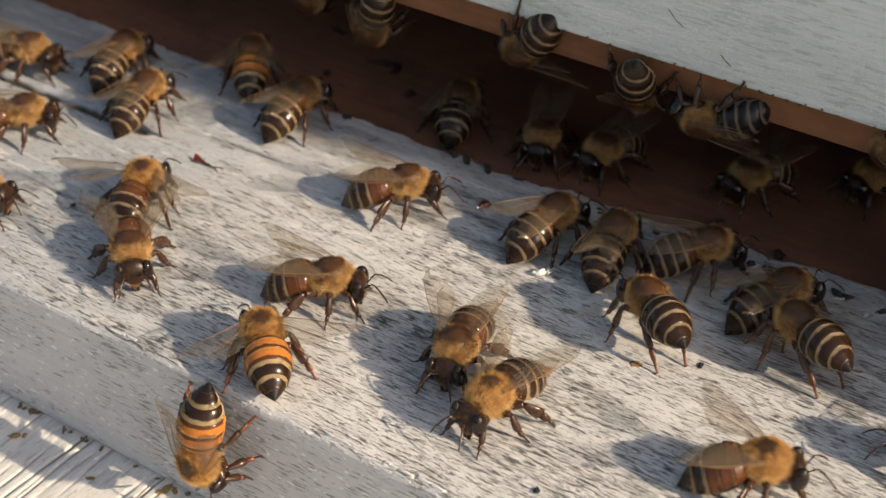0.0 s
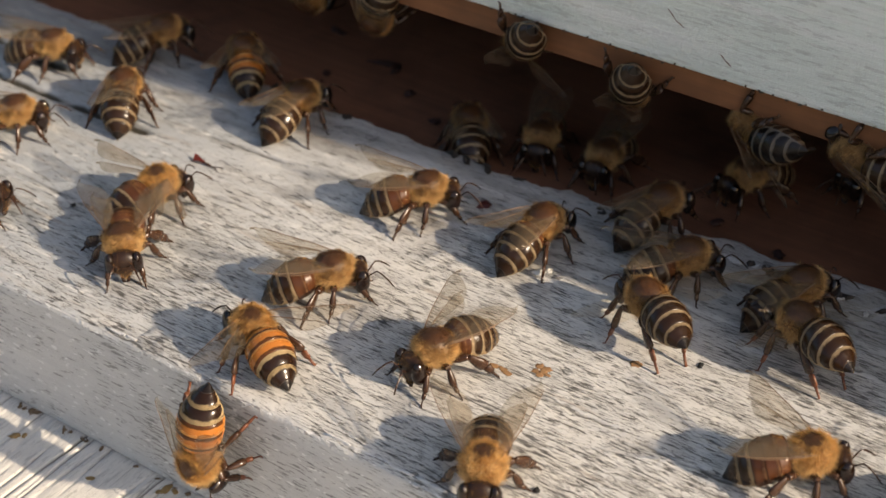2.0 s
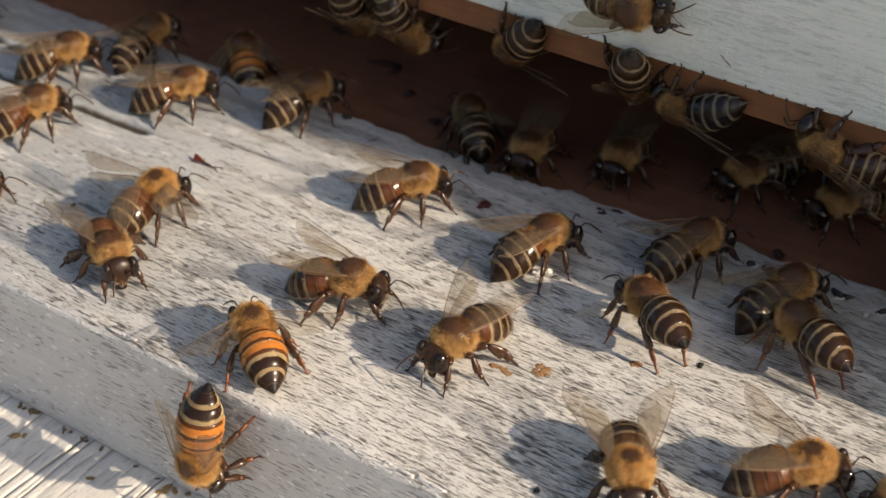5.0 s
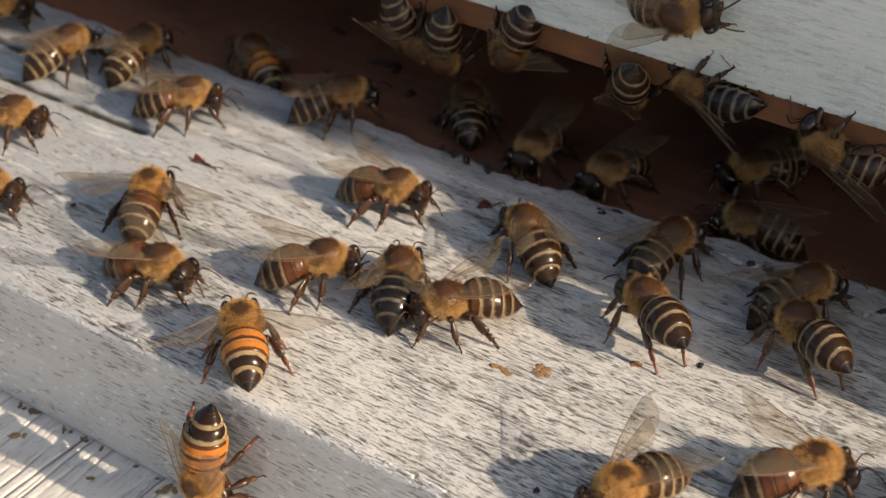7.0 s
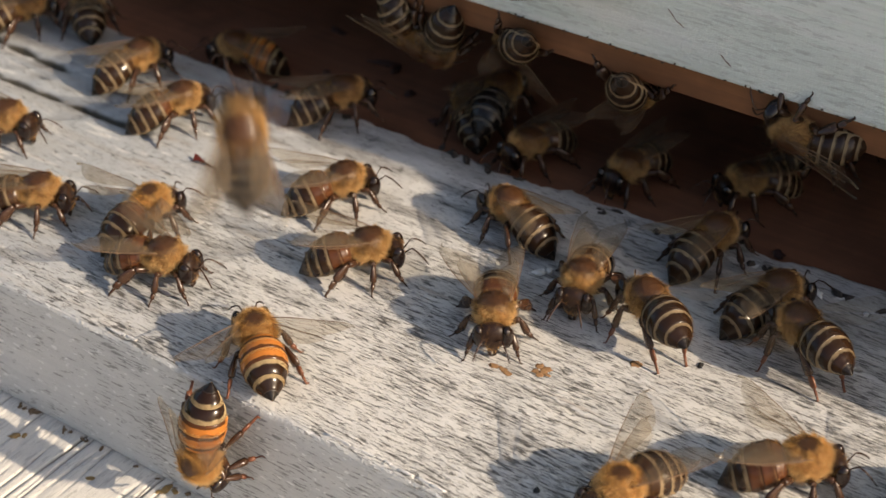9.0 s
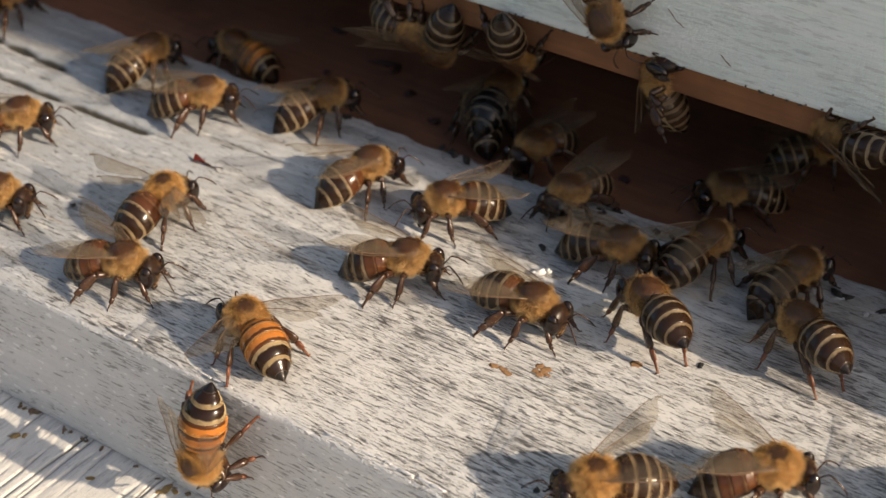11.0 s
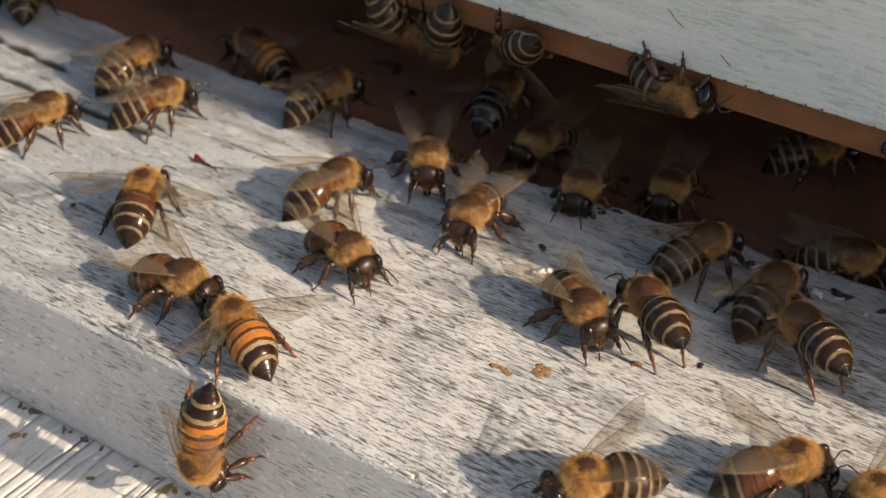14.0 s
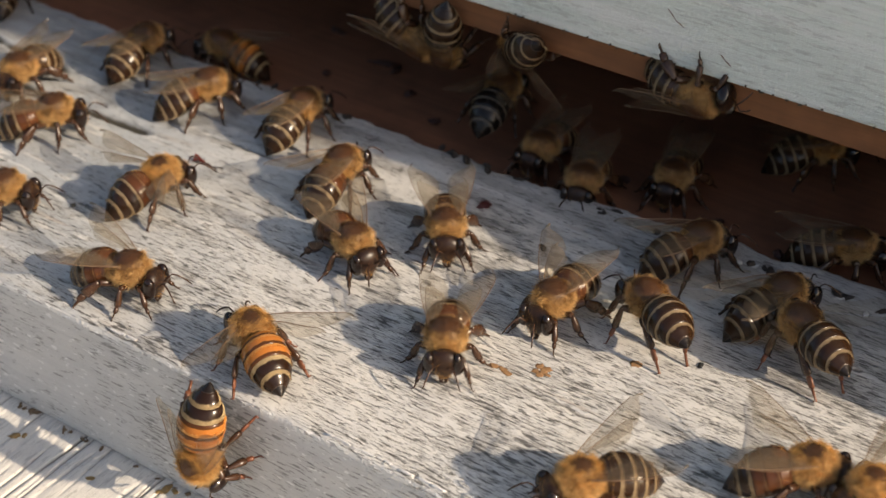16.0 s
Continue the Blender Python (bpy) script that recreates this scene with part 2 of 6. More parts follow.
def chest_coat(name, bald=1.0):
    """Felted brown skin with a bare dark shield in the middle of the back."""
    m = Mat(name, 0.62)
    v = m.coords((1, 1, 1))
    tc = m.node("ShaderNodeSeparateXYZ")
    m.join(v, tc.inputs[0])
    r = m.maths("SQRT", m.maths("ADD", m.maths("POWER", m.maths("MULTIPLY", m.maths("ADD", tc.outputs[0], 0.00006), 1.0), 2.0), m.maths("POWER", m.maths("MULTIPLY", tc.outputs[1], 1.0), 2.0)))
    top = m.maths("GREATER_THAN", tc.outputs[2], 0.0)
    n = m.noise(v, 2500.0, 3.0)
    edge = m.maths("ADD", m.maths("MULTIPLY", r, 1000.0), m.maths("MULTIPLY", n, 0.5))
    shield = m.maths("MULTIPLY", top, m.ramp(m.maths("MULTIPLY", edge, 0.4 / bald), [(0.62, WHITE), (0.98, BLACK)]))
    m.color(m.mix(shield, m.mix(n, (0.13, 0.062, 0.018), (0.34, 0.19, 0.058)), m.mix(n, (0.038, 0.015, 0.006), (0.11, 0.046, 0.017))))
    m.rough(m.mix(shield, (0.8, 0.8, 0.8), (0.36, 0.36, 0.36)))
    m.bump(m.noise(v, 5000.0, 2.0), 0.5, 0.00004)
    m.set("Specular IOR Level", 0.5)
    return m.m


PALE, DARK, AMBER = (0.35, 0.26, 0.155), (0.027, 0.0125, 0.006), (0.47, 0.165, 0.034)
M_RING = cuticle("ringed_dark_cuticle", DARK, PALE, 0.26)
M_RING_GREY = cuticle("grey_banded_cuticle", (0.013, 0.010, 0.009), (0.17, 0.15, 0.13), 0.26)
M_RING_CREAM = cuticle("cream_banded_cuticle", (0.022, 0.010, 0.005), (0.42, 0.31, 0.165), 0.34)
M_RING_RUST = cuticle("rust_brown_cuticle", (0.085, 0.030, 0.012), (0.17, 0.08, 0.032), 0.18)
M_RING_FIRST = cuticle("brown_cuticle", (0.045, 0.021, 0.010), (0.22, 0.13, 0.06), 0.25)
M_RING_AMBER = cuticle("amber_cuticle", AMBER, (0.50, 0.25, 0.08), 0.2, rear=(0.035, 0.013, 0.006))
M_TIP = cuticle("black_cuticle", (0.014, 0.010, 0.008), (0.05, 0.03, 0.02), 0.12)
M_UNDER = cuticle("banded_belly", (0.05, 0.026, 0.014), (0.17, 0.11, 0.06), 0.3)
M_CHEST = chest_coat("felted_chest")
M_CHEST_GOLD = chest_coat("golden_chest", 0.62)
M_HEAD = plain("dark_head", (0.022, 0.010, 0.006), 0.36, spec=0.35)
M_EYE = plain("black_eye", (0.012, 0.006, 0.004), 0.10, 0.2, 9000.0)
M_LEG = plain("dark_leg", (0.046, 0.020, 0.010), 0.27, 0.5, 1200.0)
M_FOOT = plain("reddish_foot", (0.14, 0.046, 0.020), 0.38)
M_FUZZ = hairs("golden_fuzz", (0.93, 0.56, 0.18), (0.37, 0.165, 0.042))
M_CREAM = hairs("cream_fuzz", (0.92, 0.67, 0.33), (0.42, 0.23, 0.085))
M_SADDLE = hairs("brown_saddle_fuzz", (0.15, 0.055, 0.016), (0.032, 0.013, 0.006))
M_DOWN = hairs("pale_down", (0.34, 0.245, 0.14), (0.20, 0.13, 0.065))
M_VEIN = plain("wing_vein", (0.17, 0.10, 0.055), 0.4)


def membrane(name, amount):
    m = Mat(name, 0.13, (0.17, 0.13, 0.09))
    tr = m.node("ShaderNodeBsdfTransparent", Color=(0.97, 0.94, 0.88, 1))
    n = m.noise(m.coords((1, 1, 1)), 700.0, 3.0)
    m.bump(n, 0.4, 0.0001)
    mx = m.node("ShaderNodeMixShader")
    m.join(m.maths("MULTIPLY", m.maths("ADD", n, 0.5), amount), mx.inputs[0])
    m.join(tr.outputs[0], mx.inputs[1])
    m.join(m.b.outputs[0], mx.inputs[2])
    m.join(mx.outputs[0], m.t.nodes["Material Output"].inputs["Surface"])
    return m.m


M_WING = membrane("smoky_wing", 0.27)
M_WING_DARK = membrane("dark_smoky_wing", 0.42)
M_WING_FAN = membrane("clear_wing", 0.06)


# ---- mesh tools (lengths in millimetres) ----
def to_mesh(name, bm, mats):
    me = bpy.data.meshes.new(name)
    bm.to_mesh(me)
    bm.free()
    for m in mats if isinstance(mats, (list, tuple)) else [mats]:
        me.materials.append(m)
    return me


def part(name, data, material, parent, label=""):
    """Links a bmesh, or a mesh made before, as one object under a thing or a part."""
    if isinstance(data, bmesh.types.BMesh):
        data = to_mesh(name, data, material)
    ob = new(name, data)
    ob.parent = parent
    if label:
        ob["label"] = label
    return ob


def smooth(bm):
    for f in bm.faces:
        f.smooth = True
    return bm


def box(bm, x0, x1, y0, y1, z0, z1, bevel=0.0):
    """A box in metres, its edges rounded."""
    vs = [bm.verts.new((x, y, z)) for x in (x0, x1) for y in (y0, y1) for z in (z0, z1)]
    faces = [(0, 1, 3, 2), (4, 6, 7, 5), (0, 4, 5, 1), (2, 3, 7, 6), (0, 2, 6, 4), (1, 5, 7, 3)]
    for f in faces:
        bm.faces.new([vs[i] for i in f])
    if bevel:
        bmesh.ops.bevel(bm, geom=list(bm.edges), offset=bevel, segments=3, affect="EDGES", profile=0.6)
    return bm


# ---- the setting ----
BOARD_DEPTH, BOARD_THICK = 0.0520, 0.0185
WALL_Y, SLOT, STRIP_TOP, WALL_TOP, FLOOR = 0.0560, 0.0158, 0.0199, 0.162, -0.003


SPLITS = (((-0.0860, 0.0402), (-0.0630, 0.0388), 0.0007), ((-0.0810, 0.0327), (-0.0580, 0.0327), 0.0006), ((-0.0592, 0.0327), (-0.0440, 0.0331), 0.0007),
          ((0.0185, 0.0178), (0.0345, 0.0174), 0.00022), ((-0.0535, 0.0173), (-0.0345, 0.0162), 0.00022), ((-0.0390, 0.0371), (-0.0245, 0.0377), 0.00026), ((-0.0300, 0.0268), (-0.0180, 0.0270), 0.0002), ((0.0330, 0.0170), (0.0560, 0.0168), 0.00022))


def landing_board():
    """The painted board on which the bees land, its top uneven and its front edge chipped and worn round."""
    xs = np.concatenate([np.linspace(-0.35, -0.105, 40), np.arange(-0.104, 0.0905, 0.0008), np.linspace(0.092, 0.165, 20)])
    prof = []  # across the board: down the front, over the edge, along the top, down the back
    for z in np.linspace(-BOARD_THICK, -0.0012, 24):
        prof.append((0.0, z, 0.0, -1.0))
    for a in np.linspace(0.15, 1.42, 7):
        prof.append((0.0009 - 0.0009 * math.cos(a), -0.0009 + 0.0009 * math.sin(a), 0, 0))
    for y in np.arange(0.0012, BOARD_DEPTH - 0.0008, 0.00025):
        prof.append((y, 0.0, 1.0, 0.0))
    prof.append((BOARD_DEPTH - 0.0004, -0.0004, 0, 0))
    prof.append((BOARD_DEPTH, -0.0015, 0, 0))
    prof.append((BOARD_DEPTH, -BOARD_THICK, 0, 0))
    verts, faces, dirt = [], [], []
    nx, npf = len(xs), len(prof)
    for i, x in enumerate(xs):
        chip = 0.00025 * max(0.0, noise.noise(Vector((x * 260, 3.1, 0.4))) - 0.12)
        back = 0.0011 * noise.noise(Vector((x * 190, 8.0, 2.0))) + 0.0005 * noise.noise(Vector((x * 900, 1.0, 2.0)))
        for y, z, top, front in prof:
            dz = dy = crack = 0.0
            if top:
                grain = noise.noise(Vector((x * 55, y * 1400, 0.7)))
                dz = 0.00008 * grain + 0.00013 * noise.noise(Vector((x * 30, y * 60, 5.0)))
                near = max(0.0, 1 - y / 0.004)
                for (xa, ya), (xb, yb), w in SPLITS:
                    if xa < x < xb:
                        k = (x - xa) / (xb - xa)
                        off = y - (ya + (yb - ya) * k + 0.0004 * noise.noise(Vector((x * 500, 2, 3))))
                        g = math.exp(-(off / w) ** 2) * (0.8 + 0.7 * noise.noise(Vector((x * 300, 7, 1)))) * min(1, 6 * k, 6 * (1 - k))
                        g *= min(1.0, w / 0.0004)
                        dz -= 0.0008 * g
                        crack = max(crack, g)
                dz -= chip * near
                far = max(0.0, 1 - (BOARD_DEPTH - y) / 0.004)
                dy = back * far
            elif front:
                dy = 0.00007 * noise.noise(Vector((x * 60, z * 900, 2.7))) + 0.0001 * noise.noise(Vector((x * 40, z * 70, 9.0)))
            elif y < 0.01:
                dz, dy = -chip, chip * 0.6
            else:
                dy = back
            skew = min(0.006, max(0.0, 0.085 * x)) * (y / BOARD_DEPTH) ** 2  # the back edge is not cut square
            verts.append((x, y + dy + skew, z + dz))
            dirt.append(crack)
    for i in range(nx - 1):
        for j in range(npf - 1):
            a = i * npf + j
            faces.append((a, a + 1, a + npf + 1, a + npf))
    # the ends and the underside
    faces.append(tuple(range(npf)))
    faces.append(tuple(reversed(range((nx - 1) * npf, nx * npf))))
    faces.append((0, (nx - 1) * npf, nx * npf - 1, npf - 1))
    me = bpy.data.meshes.new("landing_board")
    me.from_pydata(verts, [], faces)
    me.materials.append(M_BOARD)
    me.materials.append(M_FRONT)
    for p in me.polygons:
        p.use_smooth = len(p.vertices) == 4
        p.material_index = 1 if abs(p.normal.y) > 0.75 and p.center.y < 0.01 else 0
    me.attributes.new("groove", "FLOAT", "POINT").data.foreach_set("value", dirt)
    ob = new("landing_board", me)
    return tagged(ob, "weathered landing board with cracked white paint below the hive entrance", "landing board", kind="structure")


def grooved_stand():
    """The lower board on which the hive stands: long open grooves across it."""
    rnd = random.Random(4)
    xs = np.arange(-0.095, 0.03, 0.00016)
    ys = np.concatenate([np.linspace(-0.30, -0.041, 20), np.linspace(-0.04, 0.004, 80)])
    cuts = []
    x = -0.13
    while x < 0.03:
        cuts.append((x, rnd.uniform(0.00008, 0.00020), rnd.uniform(0.0002, 0.0006), rnd.uniform(0, 9), rnd.uniform(0.1, 0.6)))
        x += rnd.uniform(0.0005, 0.0014)
    centre = np.array([c[0] for c in cuts])
    verts, faces, depth = [], [], []
    for y in ys:
        line = centre + np.array([0.0009 * noise.noise(Vector((c[3], y * 60, 0))) for c in cuts])
        deep = np.array([c[2] * max(0.0, 1.4 * noise.noise(Vector((c[3] * 3, y * 110, 4))) + c[4]) for c in cuts])
        wide = np.array([c[1] for c in cuts])
        dz = -(deep[None, :] * np.exp(-((xs[:, None] - line[None, :]) / wide[None, :]) ** 2)).max(axis=1)
        for xx, d in zip(xs, dz):
            verts.append((float(xx), float(y), float(-BOARD_THICK - 0.0002 + d)))
            depth.append(float(-d) / 0.0005)
    n = len(xs)
    for j in range(len(ys) - 1):
        for i in range(n - 1):
            a = j * n + i
            faces.append((a, a + 1, a + n + 1, a + n))
    me = bpy.data.meshes.new("stand_board")
    me.from_pydata(verts, [], faces)
    me.materials.append(M_STAND)
    for p in me.polygons:
        p.use_smooth = True
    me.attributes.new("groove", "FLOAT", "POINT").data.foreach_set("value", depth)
    ob = new("stand_board", me)
    slab = bmesh.new()
    box(slab, -0.40, 0.40, -0.30, 0.20, -0.05, -BOARD_THICK - 0.0012)
    part("stand_slab", slab, M_STAND, ob)
    return tagged(ob, "white painted stand board with deep open grain grooves", "stand board", kind="structure")


def hive_front():
    wall = new("wall_front")
    tagged(wall, "hive front wall of pale grey-green painted wood above the entrance", "hive wall", kind="structure")
    bm = bmesh.new()
    box(bm, -0.35, 0.165, WALL_Y - 0.0012, WALL_Y + 0.018, STRIP_TOP, WALL_TOP, 0.0005)
    part("painted_plank", bm, M_WALL, wall, "pale grey-green painted plank")
    bm = bmesh.new()
    box(bm, -0.35, 0.165, WALL_Y, WALL_Y + 0.018, SLOT, STRIP_TOP - 0.00005, 0.0004)
    part("bare_edge", bm, M_BROWN, wall, "unpainted brown lower edge")
    # an unseen wedge, added and shaped to throw shade on the board's right
    bm = bmesh.new()
    low = [(0.099, 0.0325, 0.0003), (0.099, WALL_Y - 0.0014, 0.0003), (0.099, WALL_Y - 0.0014, 0.056), (0.099, 0.042, 0.0435)]
    a = [bm.verts.new(p) for p in low]
    b = [bm.verts.new((x + 0.008, y, z)) for x, y, z in low]
    bm.faces.new(a)
    bm.faces.new(list(reversed(b)))
    for i in range(4):
        bm.faces.new((a[i - 1], b[i - 1], b[i], a[i]))
    bmesh.ops.recalc_face_normals(bm, faces=bm.faces)
    part("shade_wedge", bm, M_WALL, wall, "unseen wedge added to shade the right of the board")
    return wall


def hive_inside():
    floor = tagged(new("floor"), "stained brown wooden hive floor behind the landing board", "hive floor", kind="structure")
    bm = bmesh.new()
    box(bm, -0.35, 0.165, BOARD_DEPTH + 0.0013, 0.30, -BOARD_THICK, FLOOR)
    part("floor_plank", bm, M_FLOOR, floor)
    room = tagged(new("wall_back"), "dark brown inside walls of the hive", "hive wall", kind="structure")
    bm = bmesh.new()
    box(bm, -0.35, 0.165, 0.28, 0.30, FLOOR, WALL_TOP)
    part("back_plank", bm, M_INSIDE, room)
    for x in (-0.35, 0.145):
        bm = bmesh.new()
        box(bm, x, x + 0.02, WALL_Y + 0.0185, 0.2795, FLOOR + 0.0002, WALL_TOP)
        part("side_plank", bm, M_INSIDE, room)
    # a plain lid, added to close the hive's inside
    roof = bmesh.new()
    box(roof, -0.33, 0.145, WALL_Y + 0.0185, 0.30, 0.034, 0.040)
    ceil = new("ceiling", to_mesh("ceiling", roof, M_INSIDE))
    tagged(ceil, "dark brown lid added to close the hive's inside", "ceiling", kind="structure")


def ground():
    bm = bmesh.new()
    bmesh.ops.create_grid(bm, x_segments=2, y_segments=2, size=60)
    m = Mat("grass_ground", 0.9)
    n = m.noise(m.coords((1, 1, 1)), 9.0, 6.0)
    m.color(m.mix(n, (0.045, 0.07, 0.02), (0.10, 0.11, 0.045)))
    ob = new("ground", to_mesh("ground", bm, m.m))
    ob.location.z = -0.45
    tagged(ob, "short green grass round the hive", "ground", kind="structure")


def hedge():
    """A dark unseen hedge, added to block low skylight, open towards the sun."""
    rnd = random.Random(6)
    bm = bmesh.new()
    rows = []
    for k in range(121):
        a = radians(60 + 240 * k / 120)
        top = 3.0 + 1.0 * noise.noise(Vector((k * 0.21, 1, 2))) + rnd.uniform(-0.2, 0.2)
        rows.append([bm.verts.new(((r + 0.5 * noise.noise(Vector((k * 0.5, j, 7)))) * math.cos(a), (r + 0.5 * noise.noise(Vector((k * 0.5, j, 7)))) * math.sin(a), -0.45 + top * h)) for j, (r, h) in enumerate(((12, 0.0), (11.8, 0.3), (11.9, 0.6), (12.2, 0.85), (12.8, 1.0), (13.6, 0.8), (13.8, 0.0)))])
    for r0, r1 in zip(rows, rows[1:]):
        for j in range(6):
            bm.faces.new((r0[j], r0[j + 1], r1[j + 1], r1[j]))
    m = Mat("unseen_hedge_leaves", 0.7)
    n = m.noise(m.coords((1, 1, 1)), 14.0, 6.0)
    m.color(m.mix(n, (0.02, 0.035, 0.012), (0.07, 0.10, 0.03)))
    m.bump(n, 1.0, 0.1)
    tagged(new("hedge", to_mesh("hedge", bm, m.m)), "tall dark green hedge, unseen, added to block low skylight", "hedge", kind="structure")


hedge()
landing_board()
grooved_stand()
hive_front()
hive_inside()
ground()


# ---- small things that lie about ----
def lump(name, at, size, color, label, category, flat=0.6, seed=1, rough=0.7):
    """A crumb: an uneven little clod, its foot on what it lies on."""
    bm = bmesh.new()
    bmesh.ops.create_icosphere(bm, subdivisions=3, radius=1.0)
    for v in bm.verts:
        k = 1 + 0.75 * noise.noise(v.co * 1.7 + Vector((seed * 3.1, 0, 0))) + 0.4 * noise.noise(v.co * 4.2 + Vector((0, seed, 0)))
        v.co = Vector((v.co.x * size[0], v.co.y * size[1], v.co.z * flat * min(size))) * k * MM
    low = min(v.co.z for v in bm.verts)
    for v in bm.verts:
        v.co.z -= low * 0.8
    ob = new(name, to_mesh(name, smooth(bm), plain(name + "_skin", color, rough, 0.4, 1800.0)))
    ob.location = Vector(at) * MM
    ob.rotation_euler.z = seed * 1.3
    return tagged(ob, label, category)


def dried_petal():
    """A small red petal, cupped, on a dark forked stalk."""
    flake = tagged(new("red_flake"), "cupped red dried petal with a dark forked stalk on the board", "flake")
    bm = bmesh.new()
    rows = []
    for i in range(9):
        u = i / 8
        wide = 0.72 * (1.0 - 0.55 * u) * (0.85 + 0.15 * math.sin(5 * u))
        rows.append([bm.verts.new(Vector((-1.15 + 1.7 * u, wide * v, 0.28 + 0.55 * v * v * (1 - 0.4 * u) + 0.1 * math.sin(4 * u + 2 * v))) * MM) for v in (-1, -0.6, -0.2, 0.2, 0.6, 1)])
    for r0, r1 in zip(rows, rows[1:]):
        for k in range(5):
            bm.faces.new((r0[k], r0[k + 1], r1[k + 1], r1[k]))
    bmesh.ops.solidify(bm, geom=list(bm.faces), thickness=0.12 * MM)
    part("petal", smooth(bm), plain("red_petal", (0.22, 0.032, 0.02), 0.55, 0.45, 1500.0), flake)
    bm = bmesh.new()
    for a, b, r in (((0.4, 0, 0.3), (1.9, -0.1, 0.18), 0.22), ((1.8, -0.1, 0.2), (3.3, 0.35, 0.12), 0.08), ((1.8, -0.1, 0.2), (3.1, -0.6, 0.12), 0.08)):
        rod(bm, Vector(a), Vector(b), r)
    part("stalk", bm, plain("petal_stalk", (0.05, 0.025, 0.02), 0.7), flake, "dark dry stalk")
    flake.location = Vector((-34.2, 31.3, 0)) * MM
    flake.rotation_euler.z = radians(6)


def scatter():
    dried_petal()
    lump("red_drop", (0.5, 43.7, 0), (0.8, 0.75), (0.10, 0.016, 0.012), "dark red round drop dried on the board", "drop", 0.25, 3, 0.3)
    bits = random.Random(3)
    for x, y, n, spread in ((22.6, 21.4, 9, 1.0), (18.6, 19.5, 7, 0.8), (30.0, 27.8, 4, 0.4)):
        for k in range(n):
            at = (x + bits.gauss(0, spread * 0.6), y + bits.gauss(0, spread * 0.35), 0)
            lump("pollen_crumb", at, (bits.uniform(0.25, 0.6), bits.uniform(0.2, 0.4)), (0.30, 0.165, 0.075), "flat tan pollen smear crumbled on the white board", "crumb", 0.04, 40 + 7 * k + n)
    lump("dirt_speck", (35.8, 31.4, 0), (0.5, 0.3), (0.02, 0.02, 0.02), "black speck of dirt on the white board", "speck", 0.25, 11)
    lump("dirt_speck", (-40.7, 15.5, 0), (0.35, 0.3), (0.02, 0.02, 0.02), "black speck of dirt on the white board", "speck", 0.6, 12)
    lump("dirt_speck", (31.2, 5.7, 0), (0.35, 0.3), (0.02, 0.02, 0.02), "black speck of dirt on the white board", "speck", 0.6, 13)
    lump("dirt_speck", (10.9, 40.1, 0), (0.6, 0.35), (0.03, 0.025, 0.02), "black speck of dirt on the white board", "speck", 0.6, 14)
    lump("wax_crumb", (13.2, 35.7, 0), (0.7, 0.45), (0.80, 0.78, 0.70), "white crumb of wax on the board", "crumb", 0.7, 15, 0.4)
    lump("wax_crumb", (14.0, 36.4, 0), (0.5, 0.4), (0.80, 0.78, 0.70), "white crumb of wax on the board", "crumb", 0.7, 16, 0.4)
    for x, y, r, k in ((-33.7, -4.7, 0.8, 20), (-32.8, -4.0, 0.5, 21), (-21.3, -4.8, 0.6, 22), (-12.9, -1.2, 0.9, 23), (-11.9, -0.9, 0.6, 24), (-13.4, -2.0, 0.5, 25)):
        lump("lichen_crumb", (x, y, -BOARD_THICK / MM - 0.2), (r * 0.8, r * 0.5), (0.30, 0.19, 0.07), "ochre lichen crumb on the grooved stand board", "crumb", 0.15, k)
    ridge = random.Random(21)
    for lo, hi in ((9.5, 22.5), (-7.5, -4.0), (-20.5, -17.0)):
        x = lo
        while x < hi:  # a thin ridge of lifted paint
            r = ridge.uniform(0.35, 1.1)
            lump("paint_chip", (x + r, 0.75 + ridge.uniform(-0.12, 0.12), -0.1), (r, ridge.uniform(0.08, 0.15)), (0.76, 0.75, 0.73), "ridge of lifted white paint along the board's front edge", "paint chip", 0.9, 0.001 * ridge.random())
            x += 2 * r * ridge.uniform(0.75, 1.15)
    rnd = random.Random(8)
    for k in range(26):  # brown dirt in the corner between the board and its stand
        at = (rnd.uniform(-52, -8), -0.25 - rnd.random() * 0.5, -BOARD_THICK / MM - 0.25)
        lump("dirt_crumb", at, (rnd.uniform(0.2, 0.7), rnd.uniform(0.12, 0.3)), (0.19, 0.125, 0.07), "brown dirt crumb in the corner below the board", "crumb", 0.5, 130 + k)
    for k in range(34):  # crumbs of dirt along the board's back edge
        x = rnd.uniform(-48, 52)
        at = (x, 51.4 + rnd.uniform(-1.2, 0.2), -0.1)
        lump("dirt_crumb", at, (rnd.uniform(0.25, 0.9), rnd.uniform(0.2, 0.45)), (0.035, 0.026, 0.02), "dark dirt crumb along the board's back edge", "crumb", 0.6, 30 + k)
    for k, (x, y, r) in enumerate(((30.6, 50.6, 1.1), (33.0, 50.9, 0.6), (41.0, 50.2, 1.3), (43.5, 50.8, 0.8), (47.0, 49.6, 0.7), (29.0, 50.9, 0.5))):
        lump("paint_chip", (x, y, 0), (r * 0.7, r * 0.35), (0.66, 0.66, 0.64), "lifted white paint chip at the board's back edge", "paint chip", 0.22, 70 + k)
